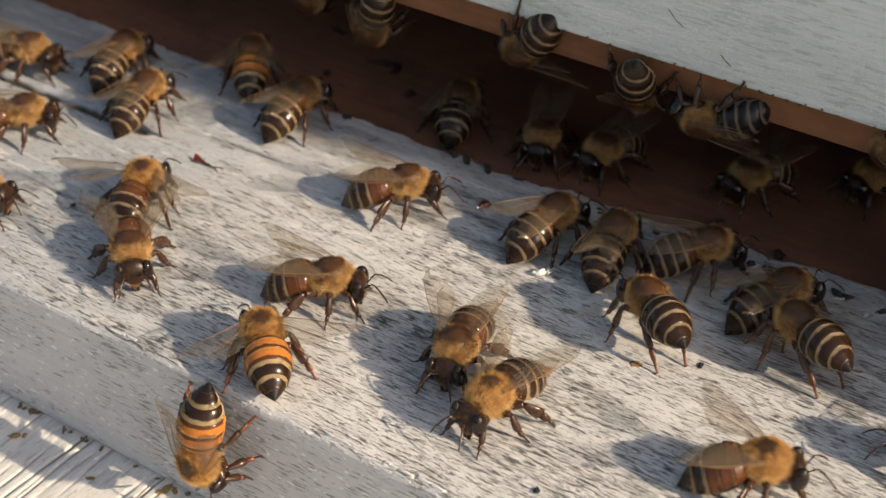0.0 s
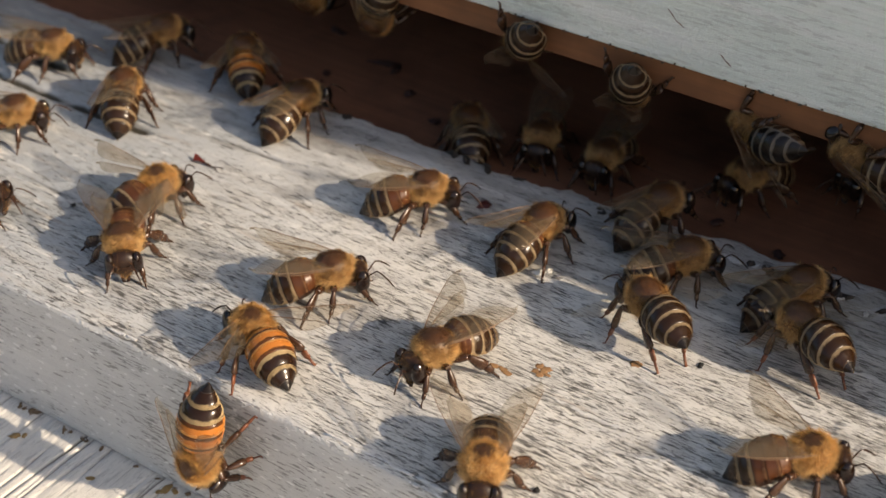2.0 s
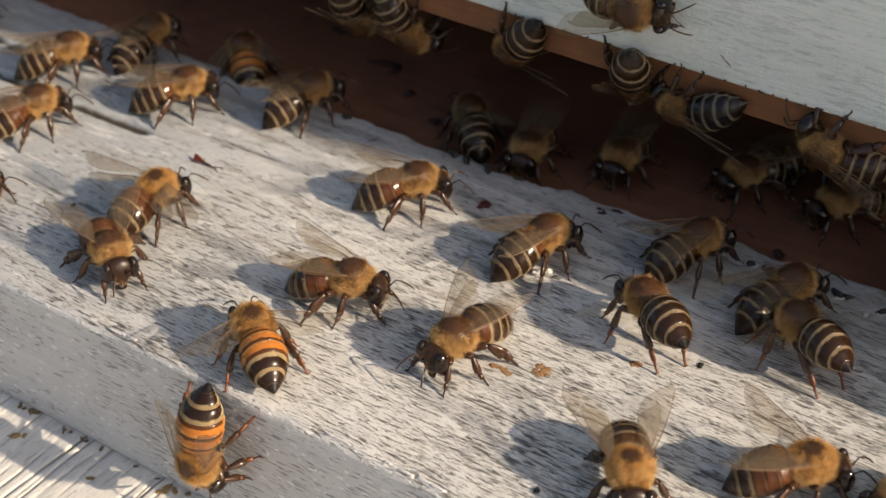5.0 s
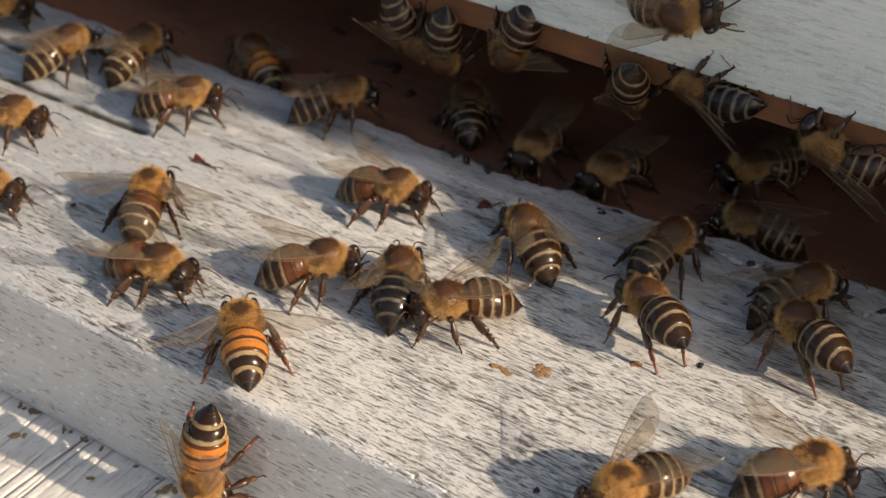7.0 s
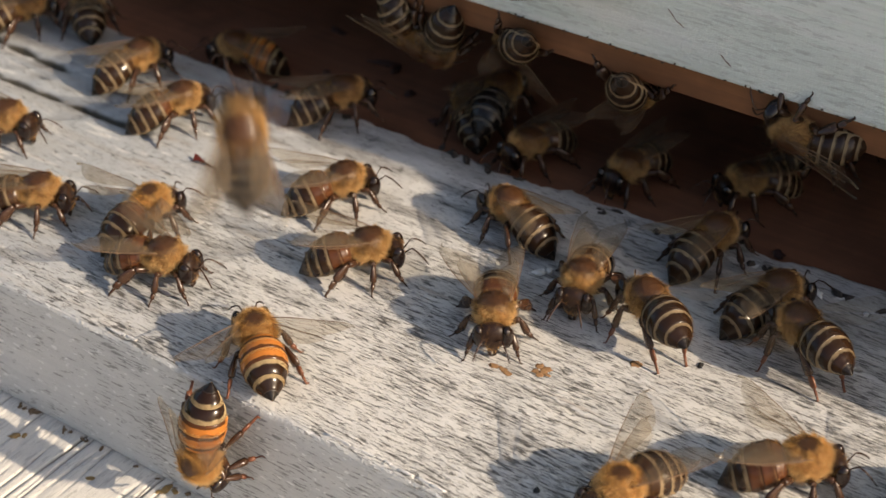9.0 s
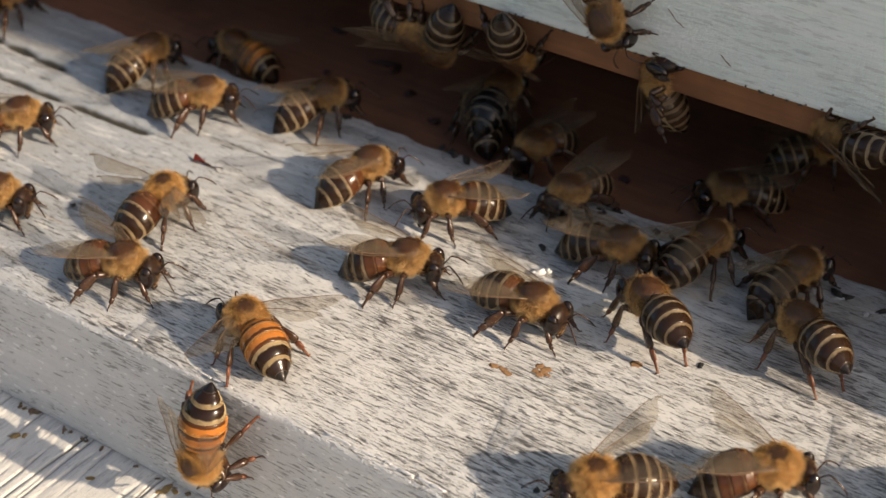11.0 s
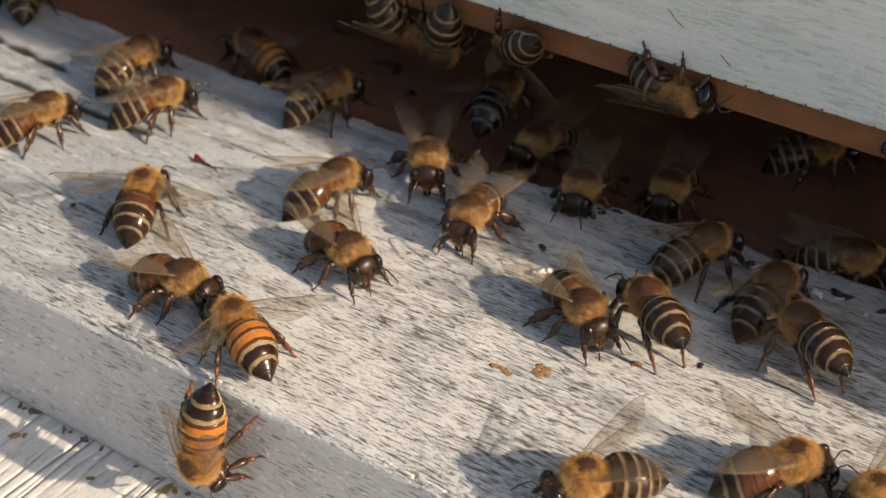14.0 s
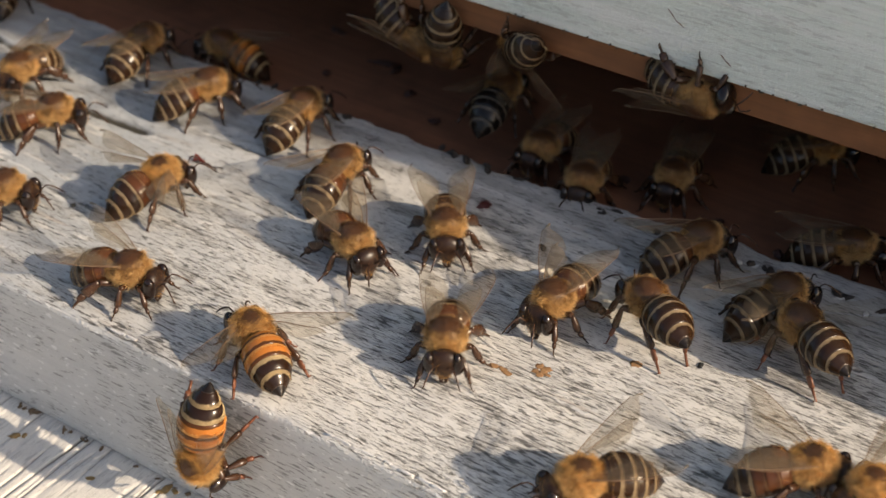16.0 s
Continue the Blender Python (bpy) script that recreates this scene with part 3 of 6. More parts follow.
    for k, (x, y, rx) in enumerate(((-33.1, 69, 2.0), (-30.5, 68.4, 1.2), (-44, 72.8, 1.4), (-25, 64, 0.8), (-38, 62, 0.6), (-18, 60, 0.7), (-50, 60, 0.7), (10, 62, 0.8), (24, 60, 1.0), (33, 58, 0.8))):
        lump("propolis_lump", (x, y, FLOOR / MM), (rx, 0.5), (0.05, 0.018, 0.012), "dark propolis lump on the brown hive floor", "lump", 0.7, 80 + k)
    for k in range(46):  # dirt stuck along the painted wall's lower edge
        x = rnd.uniform(-12, 62)
        lump("wall_dirt", (x, WALL_Y / MM - 1.35, STRIP_TOP / MM + rnd.uniform(0.0, 0.35)), (rnd.uniform(0.08, 0.3), 0.12), (0.06, 0.045, 0.03), "dark dirt stuck to the painted wall's lower edge", "dirt", 0.7, 100 + k)
    hairs_on_wall = (((24.0, 23.2), (24.7, 22.5)), ((24.7, 22.5), (25.5, 22.0)), ((17.2, 26.8), (18.3, 25.6)), ((18.3, 25.6), (19.4, 25.0)))
    for (xa, za), (xb, zb) in hairs_on_wall:
        bm = bmesh.new()
        y = WALL_Y / MM - 1.25
        a, b = Vector((xa, y, za)), Vector((xb, y, zb))
        rod(bm, a, b, 0.07)
        tagged(new("bristle", to_mesh("bristle", bm, M_INSIDE)), "dark bristle stuck in the pale wall paint", "bristle")


def rod(bm, a, b, r):
    d = (b - a).normalized()
    u = d.orthogonal().normalized()
    v = d.cross(u)
    mid = (a + b) / 2 + Vector((0, 0, 0.08))
    rings = [[bm.verts.new((p + (u * math.cos(k * 1.2566) + v * math.sin(k * 1.2566)) * q) * MM) for k in range(5)] for p, q in ((a, r * 0.6), (mid, r), (b, r * 0.4))]
    for r0, r1 in zip(rings, rings[1:]):
        for k in range(5):
            bm.faces.new((r0[k], r0[(k + 1) % 5], r1[(k + 1) % 5], r1[k]))
    bm.faces.new(list(reversed(rings[0])))
    bm.faces.new(rings[-1])


scatter()


# ---- a honey bee: x forward, z up, feet at z = 0 ----
UNIT = 1.10 * MM
CHEST = Vector((0, 0, 3.6))
WAIST = Vector((-1.40, 0, 3.45))
LEN = 6.6
BACK = Vector((-0.55, 0, 0))  # the middle of the body lies at the origin
RINGS = ((0.03, 0.21), (0.20, 0.395), (0.385, 0.575), (0.565, 0.75), (0.74, 0.905), (0.895, 1.0))
PROFILE = ((0.0, 0.6), (0.04, 1.25), (0.10, 1.75), (0.22, 2.10), (0.36, 2.20), (0.52, 2.14), (0.68, 1.76), (0.80, 1.26), (0.90, 0.70), (0.96, 0.34), (1.0, 0.08))


def radius(s):
    for (a, ra), (b, rb) in zip(PROFILE, PROFILE[1:]):
        if s <= b:
            k = (s - a) / (b - a)
            k = k * k * (3 - 2 * k) * 0.4 + k * 0.6
            return ra + (rb - ra) * k
    return PROFILE[-1][1]


def belly_point(s, a, swell=0.0):
    """A point on the belly: s along it, a round it from the back's middle line."""
    r = radius(min(s, 1.0)) + swell
    bend = -1.25 * s * s
    return Vector((-LEN * s, r * math.sin(a), 0.93 * r * math.cos(a) + bend)) * UNIT


def hair(bm, root, way, length, width, mat=0):
    side = way.cross(Vector((random.uniform(-1, 1), random.uniform(-1, 1), random.uniform(-1, 1))))
    if side.length < 1e-6:
        return
    side = side.normalized() * width
    f = bm.faces.new((bm.verts.new(root - side), bm.verts.new(root + side), bm.verts.new(root + way * length)))
    f.material_index = mat


def ring_mesh(i, mats):
    """One back plate of the belly with a folded rear rim and a fringe of down."""
    a0, a1 = RINGS[i]
    bm = bmesh.new()
    along = bm.verts.layers.float.new("along")
    rows = []
    steps = [0, 0.12, 0.25, 0.38, 0.5, 0.62, 0.75, 0.88, 0.97, 1.0, 0.99]
    for k, u in enumerate(steps):
        s = a0 + (a1 - a0) * u
        swell = 0.02 + 0.055 * u - (0.05 if k == 9 else 0.16 if k == 10 else 0)
        if i == 5:
            swell = 0.02 * (1 - u)
        row = []
        for q in range(25):
            v = bm.verts.new(belly_point(s, radians(-118 + 236 * q / 24), swell))
            v[along] = (u if k < 10 else 1.0) * min(1.0, (118.0 - abs(-118 + 236 * q / 24)) / 20.0) if i < 5 else u
            row.append(v)
        rows.append(row)
    for r0, r1 in zip(rows, rows[1:]):
        for q in range(24):
            bm.faces.new((r0[q], r0[q + 1], r1[q + 1], r1[q]))
    smooth(bm)
    rnd = random.Random(i)
    if i < 5:
        for _ in range(520 if i else 800):
            u = rnd.uniform(0.05, 0.30) if i else rnd.uniform(0.0, 0.9)
            s = a0 + (a1 - a0) * u
            a = radians(rnd.uniform(-116, 116))
            p, p2 = belly_point(s, a, 0.03), belly_point(s, a, 0.5)
            way = ((p2 - p).normalized() * 0.5 + Vector((-1, 0, 0)) + Vector((0, rnd.uniform(-.3, .3), rnd.uniform(-.3, .3)))).normalized()
            hair(bm, p, way, rnd.uniform(0.16, 0.34) * UNIT * (1.3 if i == 0 else 1), 0.011 * UNIT, 1)
    return to_mesh("tergite", bm, mats)


def under_mesh():
    bm = bmesh.new()
    along = bm.verts.layers.float.new("along")
    rows = []
    for k in range(43):
        s = k / 42
        u = (s * 6) % 1.0
        row = [bm.verts.new(belly_point(s, 2 * math.pi * q / 20, -0.16 + 0.12 * u * (radius(s) > 0.6))) for q in range(20)]
        for v in row:
            v[along] = u
        rows.append(row)
    for r0, r1 in zip(rows, rows[1:]):
        for q in range(20):
            bm.faces.new((r0[q], r0[(q + 1) % 20], r1[(q + 1) % 20], r1[q]))
    bm.faces.new(rows[0])
    bm.faces.new(list(reversed(rows[-1])))
    return to_mesh("abdomen", smooth(bm), M_UNDER)


def ball(center, radii, seg=20, rings=14, shape=None):
    bm = bmesh.new()
    bmesh.ops.create_uvsphere(bm, u_segments=seg, v_segments=rings, radius=1)
    for v in bm.verts:
        p = Vector((v.co.x * radii[0], v.co.y * radii[1], v.co.z * radii[2]))
        if shape:
            p = shape(p)
        v.co = (p + Vector(center)) * UNIT
    return smooth(bm)


def chest_mesh(coat):
    def shape(p):
        p.x += 0.12 * p.z
        if p.z > 1.2:
            p.z = 1.2 + (p.z - 1.2) * 0.85
        return p
    return to_mesh("thorax", ball((0, 0, 0), (2.08, 1.88, 1.86), shape=shape), coat)


def fuzz_mesh(bald=1.0):
    """The coat of the thorax: short in the bald middle of the back, long at the sides and in front."""
    bm = bmesh.new()
    rnd = random.Random(11)
    for _ in range(15000):
        d = Vector((rnd.gauss(0, 1), rnd.gauss(0, 1), rnd.gauss(0, 1))).normalized()
        root = Vector((d.x * 2.05 + 0.12 * d.z * 1.8, d.y * 1.85, d.z * 1.83))
        r = math.hypot((root.x + 0.05) * 1.0, root.y * 0.96) + 0.12 * math.sin(7 * math.atan2(root.y, root.x))
        saddle = min(1.0, max(0.0, (1.95 * bald - r) / 0.8)) if d.z > 0.05 else 0.0
        if saddle > 0.5 and rnd.random() < 0.45:
            continue
        way = (d + Vector((-0.45 + 0.5 * max(0.0, d.x), 0, -0.1)) + Vector((rnd.uniform(-.4, .4), rnd.uniform(-.4, .4), rnd.uniform(-.4, .4)))).normalized()
        length = rnd.uniform(0.28, 0.80) * (1 - 0.62 * saddle) * (0.75 if d.z > 0.6 else 1.0)
        # the hairs lean together in tufts
        tuft = Vector((math.sin(13 * d.y + 5 * d.z), math.sin(12 * d.z + 6 * d.x), math.sin(14 * d.x + 4 * d.y)))
        way = (way + 0.38 * tuft).normalized()
        length *= 1.0 + 0.22 * (tuft.x * tuft.y + tuft.z)
        hair(bm, root * UNIT, way, length * UNIT, 0.012 * UNIT, 1 if rnd.random() < 1.25 * saddle else 2 if rnd.random() < 0.85 - 0.7 * d.z + 0.3 * d.x else 0)
    return to_mesh("fuzz", bm, [M_FUZZ, M_SADDLE, M_CREAM])


def head_mesh():
    def shape(p):
        k = (p.z + 1.6) / 3.2
        p.y *= 0.42 + 0.60 * min(1, k * 1.3)
        p.y *= 1.0 - 0.10 * max(0.0, p.z)
        p.x += -0.10 * p.z
        return p
    bm = ball((0, 0, 0), (1.0, 1.90, 1.60), shape=shape)
    # jaws and tongue below the face
    for y in (-0.28, 0.28):
        tube(bm, [Vector((0.45, y, -1.45)), Vector((0.6, y * 0.8, -1.9)), Vector((0.55, y * 0.2, -2.15))], (0.22, 0.2, 0.08))
    rnd = random.Random(5)
    for _ in range(1500):
        d = Vector((rnd.gauss(0, 1), rnd.gauss(0, 1), rnd.gauss(0, 1))).normalized()
        if abs(d.y) > 0.75:
            continue
        root = shape(Vector((d.x * 1.0, d.y * 1.90, d.z * 1.60)))
        way = (d + Vector((rnd.uniform(-.4, .4), rnd.uniform(-.4, .4), rnd.uniform(-.4, .4)))).normalized()
        hair(bm, root * UNIT, way, rnd.uniform(0.15, 0.40) * UNIT, 0.010 * UNIT, 1 if rnd.random() < (0.55 if d.x > 0.3 and abs(d.y) < 0.45 else 0.2) else 2)
    return to_mesh("head", bm, [M_HEAD, M_FUZZ, M_SADDLE])


def tube(bm, pts, radii, seg=8, flat=1.0):
    """A tapered rounded limb through the points (millimetres); flat under 1 presses it."""
    rings = []
    for i, (p, r) in enumerate(zip(pts, radii)):
        d = (pts[min(i + 1, len(pts) - 1)] - pts[max(i - 1, 0)]).normalized()
        u = d.orthogonal().normalized() if abs(d.z) > 0.95 else Vector((0, 0, 1)).cross(d).normalized()
        v = d.cross(u)
        rings.append([bm.verts.new((p + (u * math.cos(2 * math.pi * k / seg) * flat + v * math.sin(2 * math.pi * k / seg)) * r) * UNIT) for k in range(seg)])
    for a, b in zip(rings, rings[1:]):
        for k in range(seg):
            f = bm.faces.new((a[k], a[(k + 1) % seg], b[(k + 1) % seg], b[k]))
            f.smooth = True
    bm.faces.new(list(reversed(rings[0])))
    bm.faces.new(rings[-1])
    return bm


LEGS = (  # root, knee, ankle, toe, thickness of femur, tibia, foot, flatness
    ((1.25, 0.75, 2.3), (2.25, 1.85, 2.6), (2.95, 2.35, 1.0), (3.7, 2.75, 0.06), 0.38, 0.36, 0.25, 0.9),
    ((0.05, 0.95, 2.1), (0.35, 2.55, 2.8), (0.25, 3.3, 1.05), (0.0, 4.2, 0.06), 0.40, 0.40, 0.27, 0.9),
    ((-1.15, 0.9, 2.1), (-2.2, 2.35, 2.8), (-3.6, 3.2, 1.45), (-4.7, 3.8, 0.06), 0.46, 0.66, 0.44, 0.45),
)


def leg_meshes(i, side, rise=0.0):
    root, knee, ankle, toe, rf, rt, rs, flat = LEGS[i]
    if i == 2 and rise > 0.5:  # stretched back under the raised belly
        knee, ankle, toe = (-2.7, 1.8, 2.7), (-4.5, 1.7, 1.6), (-6.0, 1.5, 0.06)
    flip = Vector((1, side, 1))
    R, K, A, T = (Vector([a * b for a, b in zip(p, flip)]) for p in (root, knee, ankle, toe))
    mid = lambda a, b, k: a + (b - a) * k
    R.z += rise
    K.z += rise
    A.z += 0.5 * rise
    K, A, T = K - R, A - R, T - R
    O = Vector((0, 0, 0))
    f = tube(bmesh.new(), [O, mid(O, K, .15), mid(O, K, .5), mid(O, K, .9), K], (rf * .9, rf, rf * 1.05, rf * .8, rf * .6))
    t = tube(bmesh.new(), [K, mid(K, A, .12), mid(K, A, .6), mid(K, A, .92), A], (rt * .45, rt * .62, rt, rt * 1.0, rt * .6), flat=flat)
    n = mid(A, T, .45)
    s = tube(bmesh.new(), [A, mid(A, T, .1), n, mid(A, T, .52)], (rs * .6, rs, rs * .95, rs * .5), flat=flat)
    tube(s, [mid(A, T, .5), mid(A, T, .75), T, T + Vector((0.12, 0.25 * side, -0.02))], (rs * .35, rs * .34, rs * .3, rs * .12 + .03), seg=6)
    rnd = random.Random(i)
    for bmx, a, b, r in ((f, O, K, rf), (t, K, A, rt)):
        for _ in range(60):
            p = mid(a, b, rnd.uniform(.1, .95))
            w = Vector((rnd.gauss(0, 1), rnd.gauss(0, 1), rnd.gauss(0, 1))).normalized()
            hair(bmx, (p + w * r * 0.6) * UNIT, w, rnd.uniform(.2, .4) * UNIT, 0.016 * UNIT, 1)
    return R, to_mesh("leg", f, [M_LEG, M_DOWN]), to_mesh("tibia", t, [M_LEG, M_DOWN]), to_mesh("tarsus", s, [M_FOOT if rise else M_LEG])


def wing_meshes(side, length, width, mat, hind=False):
    """A membrane, gently cambered, and its veins. The root is the origin, the wing points back along -x."""
    def edge(u):
        lead = 0.10 * width * math.sin(math.pi * min(1, u * 1.1))
        trail = -width * (math.sin(math.pi * min(1.0, 0.04 + 0.98 * u) ** 1.35) ** 0.75)
        tip = max(0.0, (u - 0.88) / 0.12)
        return lead * (1 - tip) - 0.35 * width * tip * tip, trail * (1 - tip * tip) - 0.35 * width * tip * tip
    bm = bmesh.new()
    rows = []
    nu, nv = 22, 7
    at = lambda u, v: Vector((-length * u, side * (edge(u)[0] + (edge(u)[1] - edge(u)[0]) * v), 0.14 * width * math.sin(math.pi * v) * u + 0.05 * math.sin(9 * u + 5 * v)))
    for i in range(nu + 1):
        rows.append([bm.verts.new(at(i / nu, j / nv) * UNIT) for j in range(nv + 1)])
    for r0, r1 in zip(rows, rows[1:]):
        for j in range(nv):
            bm.faces.new((r0[j], r0[j + 1], r1[j + 1], r1[j]))
    bmesh.ops.remove_doubles(bm, verts=bm.verts, dist=1e-7)
    film = to_mesh("hindwing" if hind else "forewing", smooth(bm), mat)
    bm = bmesh.new()
    lines = [[(u / 10, 0.0) for u in range(0, 10)], [(u / 10, 0.06 + 0.02 * u) for u in range(0, 8)], [(u / 10, 0.2 + 0.055 * u) for u in range(1, 8)], [(u / 10, 0.45 + 0.06 * u) for u in range(1, 7)],
             [(0.45, 0.02), (0.5, 0.3)], [(0.62, 0.02), (0.66, 0.5)], [(0.35, 0.37), (0.4, 0.65)], [(0.72, 0.02), (0.78, 0.6)]]
    for k, line in enumerate(lines[:5] if hind else lines):
        r = 0.05 if k == 0 else 0.012
        tube(bm, [at(u, min(v, .98)) for u, v in line], [r * (1 - 0.5 * i / len(line)) for i in range(len(line))], seg=5)
    return film, to_mesh("vein_net", bm, M_VEIN)


def antenna_mesh(side):
    pts = [Vector((0, 0, 0)), Vector((0.5, 0.35 * side, 0.75)), Vector((0.75, 0.5 * side, 1.05)), Vector((1.3, 0.8 * side, 0.85)), Vector((2.0, 1.15 * side, 0.35)), Vector((2.55, 1.4 * side, -0.2))]
    return to_mesh("antenna", tube(bmesh.new(), pts, (0.09, 0.07, 0.075, 0.09, 0.09, 0.06)), M_LEG)


STOCK = {}


def stock(key, make):
    if key not in STOCK:
        STOCK[key] = make()
    return STOCK[key]


def honey_bee(label, amber=0, spread=(24, 24), lift=3, droop=17, fan=False, size=1.0, rise=0.0, rust=0, gold=False, smoky=False):
    """One bee with all its parts. amber: how many rings are amber; spread, lift: the wings' angles; droop: the belly's."""
    bee = new("honey_bee")
    bee.scale = (size, size, size)
    tagged(bee, label, "honey bee", "bees at the hive entrance")
    up = Matrix.Translation((BACK + Vector((0, 0, rise))) * UNIT)
    chest = part("thorax", stock(("chest", gold), lambda: chest_mesh(M_CHEST_GOLD if gold else M_CHEST)), None, bee)
    chest.matrix_basis = up @ Matrix.Translation(CHEST * UNIT)
    part("fuzz", stock(("fuzz", gold), lambda: fuzz_mesh(0.62 if gold else 1.0)), None, chest, "golden brown fuzz")
    belly = part("abdomen", stock("under", under_mesh), None, bee)
    belly.matrix_basis = up @ Matrix.Translation(WAIST * UNIT) @ pose(0, 0, 0, 0, -droop, 0)
    for i in range(6):
        kind = "tip" if i == 5 else "grey" if amber < 0 else "amber" if i < amber else "cream" if amber else "rust" if i < rust else "first" if i == 0 else "dark"
        mats = {"tip": M_TIP, "amber": M_RING_AMBER, "first": M_RING_FIRST, "dark": M_RING, "cream": M_RING_CREAM, "grey": M_RING_GREY, "rust": M_RING_RUST}[kind]
        part("tergite", stock((kind, i), lambda: ring_mesh(i, [mats, M_FUZZ if i < max(1, amber) else M_SADDLE if kind == "rust" else M_DOWN])), None, belly)
    head = part("head", stock("head", head_mesh), None, bee)
    head.matrix_basis = up @ Matrix.Translation(Vector((2.70, 0, 2.45)) * UNIT) @ pose(0, 0, 0, 0, 8, 0)
    for side in (1, -1):
        eye = stock(("eye", side), lambda: to_mesh("eye", ball((0.16, 1.36 * side, 0.16), (0.80, 0.62, 1.36)), M_EYE))
        part("eye", eye, None, head, "black oval compound eye")
        ant = part("antenna", stock(("antenna", side), lambda: antenna_mesh(side)), None, head)
        ant.matrix_basis = Matrix.Translation(Vector((0.84, 0.36 * side, 0.15)) * UNIT)
        for i in range(3):
            root, femur, tibia, foot = stock(("leg", i, side, rise), lambda: leg_meshes(i, side, rise))
            leg = part("leg", femur, None, bee)
            leg.matrix_basis = Matrix.Translation((root + BACK) * UNIT)
            leg["limb"] = i * 2 + (side > 0)
            part("tibia", tibia, None, leg)
            part("tarsus", foot, None, leg)
        film = M_WING_FAN if fan else M_WING_DARK if smoky else M_WING
        for hind in (False, True):
            data = stock(("wing", side, hind, fan, smoky), lambda: wing_meshes(side, 6.0 if hind else 8.6, 1.8 if hind else 2.45, film, hind))
            wing = part("hindwing" if hind else "forewing", data[0], None, bee)
            angle = spread[0 if side > 0 else 1] * (0.8 if hind else 1.0)
            wing.matrix_basis = up @ wing_pose(side, angle, lift - (3 if hind else 0), hind)
            wing["limb"], wing["open"] = 10 + side, angle
            if not fan:
                part("vein_net", data[1], None, wing)
    return bee


def wing_pose(side, angle, lift, hind=False):
    root = Vector((-0.55 if hind else 0.15, 1.55 * side, 4.55 if hind else 4.8)) * UNIT
    return Matrix.Translation(root) @ pose(0, 0, 0, -6 * side, lift, -angle * side)


DARK_BEE = "brown fuzzy honey bee with beige and black abdomen rings"
RUST_BEE = "honey bee with rust-brown first rings and beige bands"
SUN_BEE = "golden fuzzy honey bee with half spread wings in the sun"
FAN_BEE = "fanning honey bee with dark brown rings and raised abdomen"
SHADE_BEE = "dark ringed honey bee in the shade of the entrance"
HANG_BEE = "ringed honey bee clinging to the brown edge above the entrance"
bees = {
    "A": honey_bee("fanning honey bee with orange and black rings on the board's front", 3, (30, 8), 6, 6, size=1.06, rise=0.1, gold=True),
    "B": honey_bee("honey bee with orange upper abdomen at the board's edge", 3, (58, 62), 4, 8, rise=0.1, gold=True),
    "C": honey_bee(DARK_BEE, 0, (32, 24), 8, rust=2),
    "D": honey_bee("brown honey bee holding a smoky wing out sideways", 0, (86, 70), 0, 14, rust=2, gold=True, smoky=True),
    "E": honey_bee(RUST_BEE, 0, (26, 10), 8, rust=2),
    "F": honey_bee(RUST_BEE, 0, (30, 8), 6, rust=2),
    "G": honey_bee(SUN_BEE, 0, (8, 34), 6, 8, rust=1),
    "H": honey_bee(SUN_BEE, 0, (24, 32), 14, 8, gold=True),
    "I": honey_bee("honey bee with bright golden fuzz and one wing out", 0, (58, 8), 4, rust=3, gold=True),
    "I2": honey_bee(SUN_BEE, 0, (18, 32), 12, gold=True),
    "J": honey_bee(FAN_BEE, 0, (75, 75), 6, -10, fan=True, rise=1.0, size=1.0),
    "K": honey_bee(FAN_BEE, 0, (75, 75), 6, -10, fan=True, rise=1.0, size=1.0),
    "L": honey_bee(DARK_BEE, 0, (22, 12), 4, rust=1),
    "M": honey_bee(SHADE_BEE, 0, (6, 6)),
    "N": honey_bee(DARK_BEE, 0, (22, 12), 4, rust=1),
    "N2": honey_bee(SHADE_BEE, 0, (8, 8)),
    "O": honey_bee(SHADE_BEE, 0, (12, 16), 4),
    "P": honey_bee(RUST_BEE, 0, (10, 6), rust=1),
    "Q": honey_bee(DARK_BEE, 0, (12, 6)),
    "R": honey_bee(DARK_BEE, 0, (8, 8)),
    "S": honey_bee(RUST_BEE, 0, (12, 6), rust=2),
    "T": honey_bee(DARK_BEE, 0, (8, 6)),
    "U": honey_bee("honey bee with orange upper abdomen on the brown hive floor", 3, (30, 20), 2),
    "V": honey_bee(DARK_BEE, 0, (10, 6)),
    "R2": honey_bee(DARK_BEE, 0, (8, 8)),
    "W": honey_bee(SHADE_BEE, 0, (14, 18), 6),
    "X1": honey_bee(SHADE_BEE, 0, (6, 6), rust=1),
    "X2": honey_bee(SHADE_BEE, 0, (6, 6)),
    "X3": honey_bee(SHADE_BEE, 0, (6, 6)),
    "L2": honey_bee("blackish honey bee that lands and walks into the hive", -1, (24, 24), 6),
    "SX": honey_bee(HANG_BEE, 0, (40, 14), 6, rust=1),
    "SY": honey_bee(HANG_BEE, 0, (8, 8)),
    "SZ": honey_bee("grey ringed honey bee that takes off from the wall", -1, (20, 20), 6),
    "SW": honey_bee(HANG_BEE, 0, (8, 8)),
    "SV": honey_bee("brown honey bee walking on the pale painted hive wall", 0, (20, 20), 6),
    "SU": honey_bee(HANG_BEE, 0, (8, 8)),
    "SV2": honey_bee(HANG_BEE, 0, (8, 8)),
}


# ---- what moves ----
def ahead(rx, ry, rz):
    """How far a bee that walks outwards stretches its head before its middle, in millimetres."""
    return 1.3 * max(0.0, math.cos(radians(rz + 57))) if rx == ry == 0 else 0.0


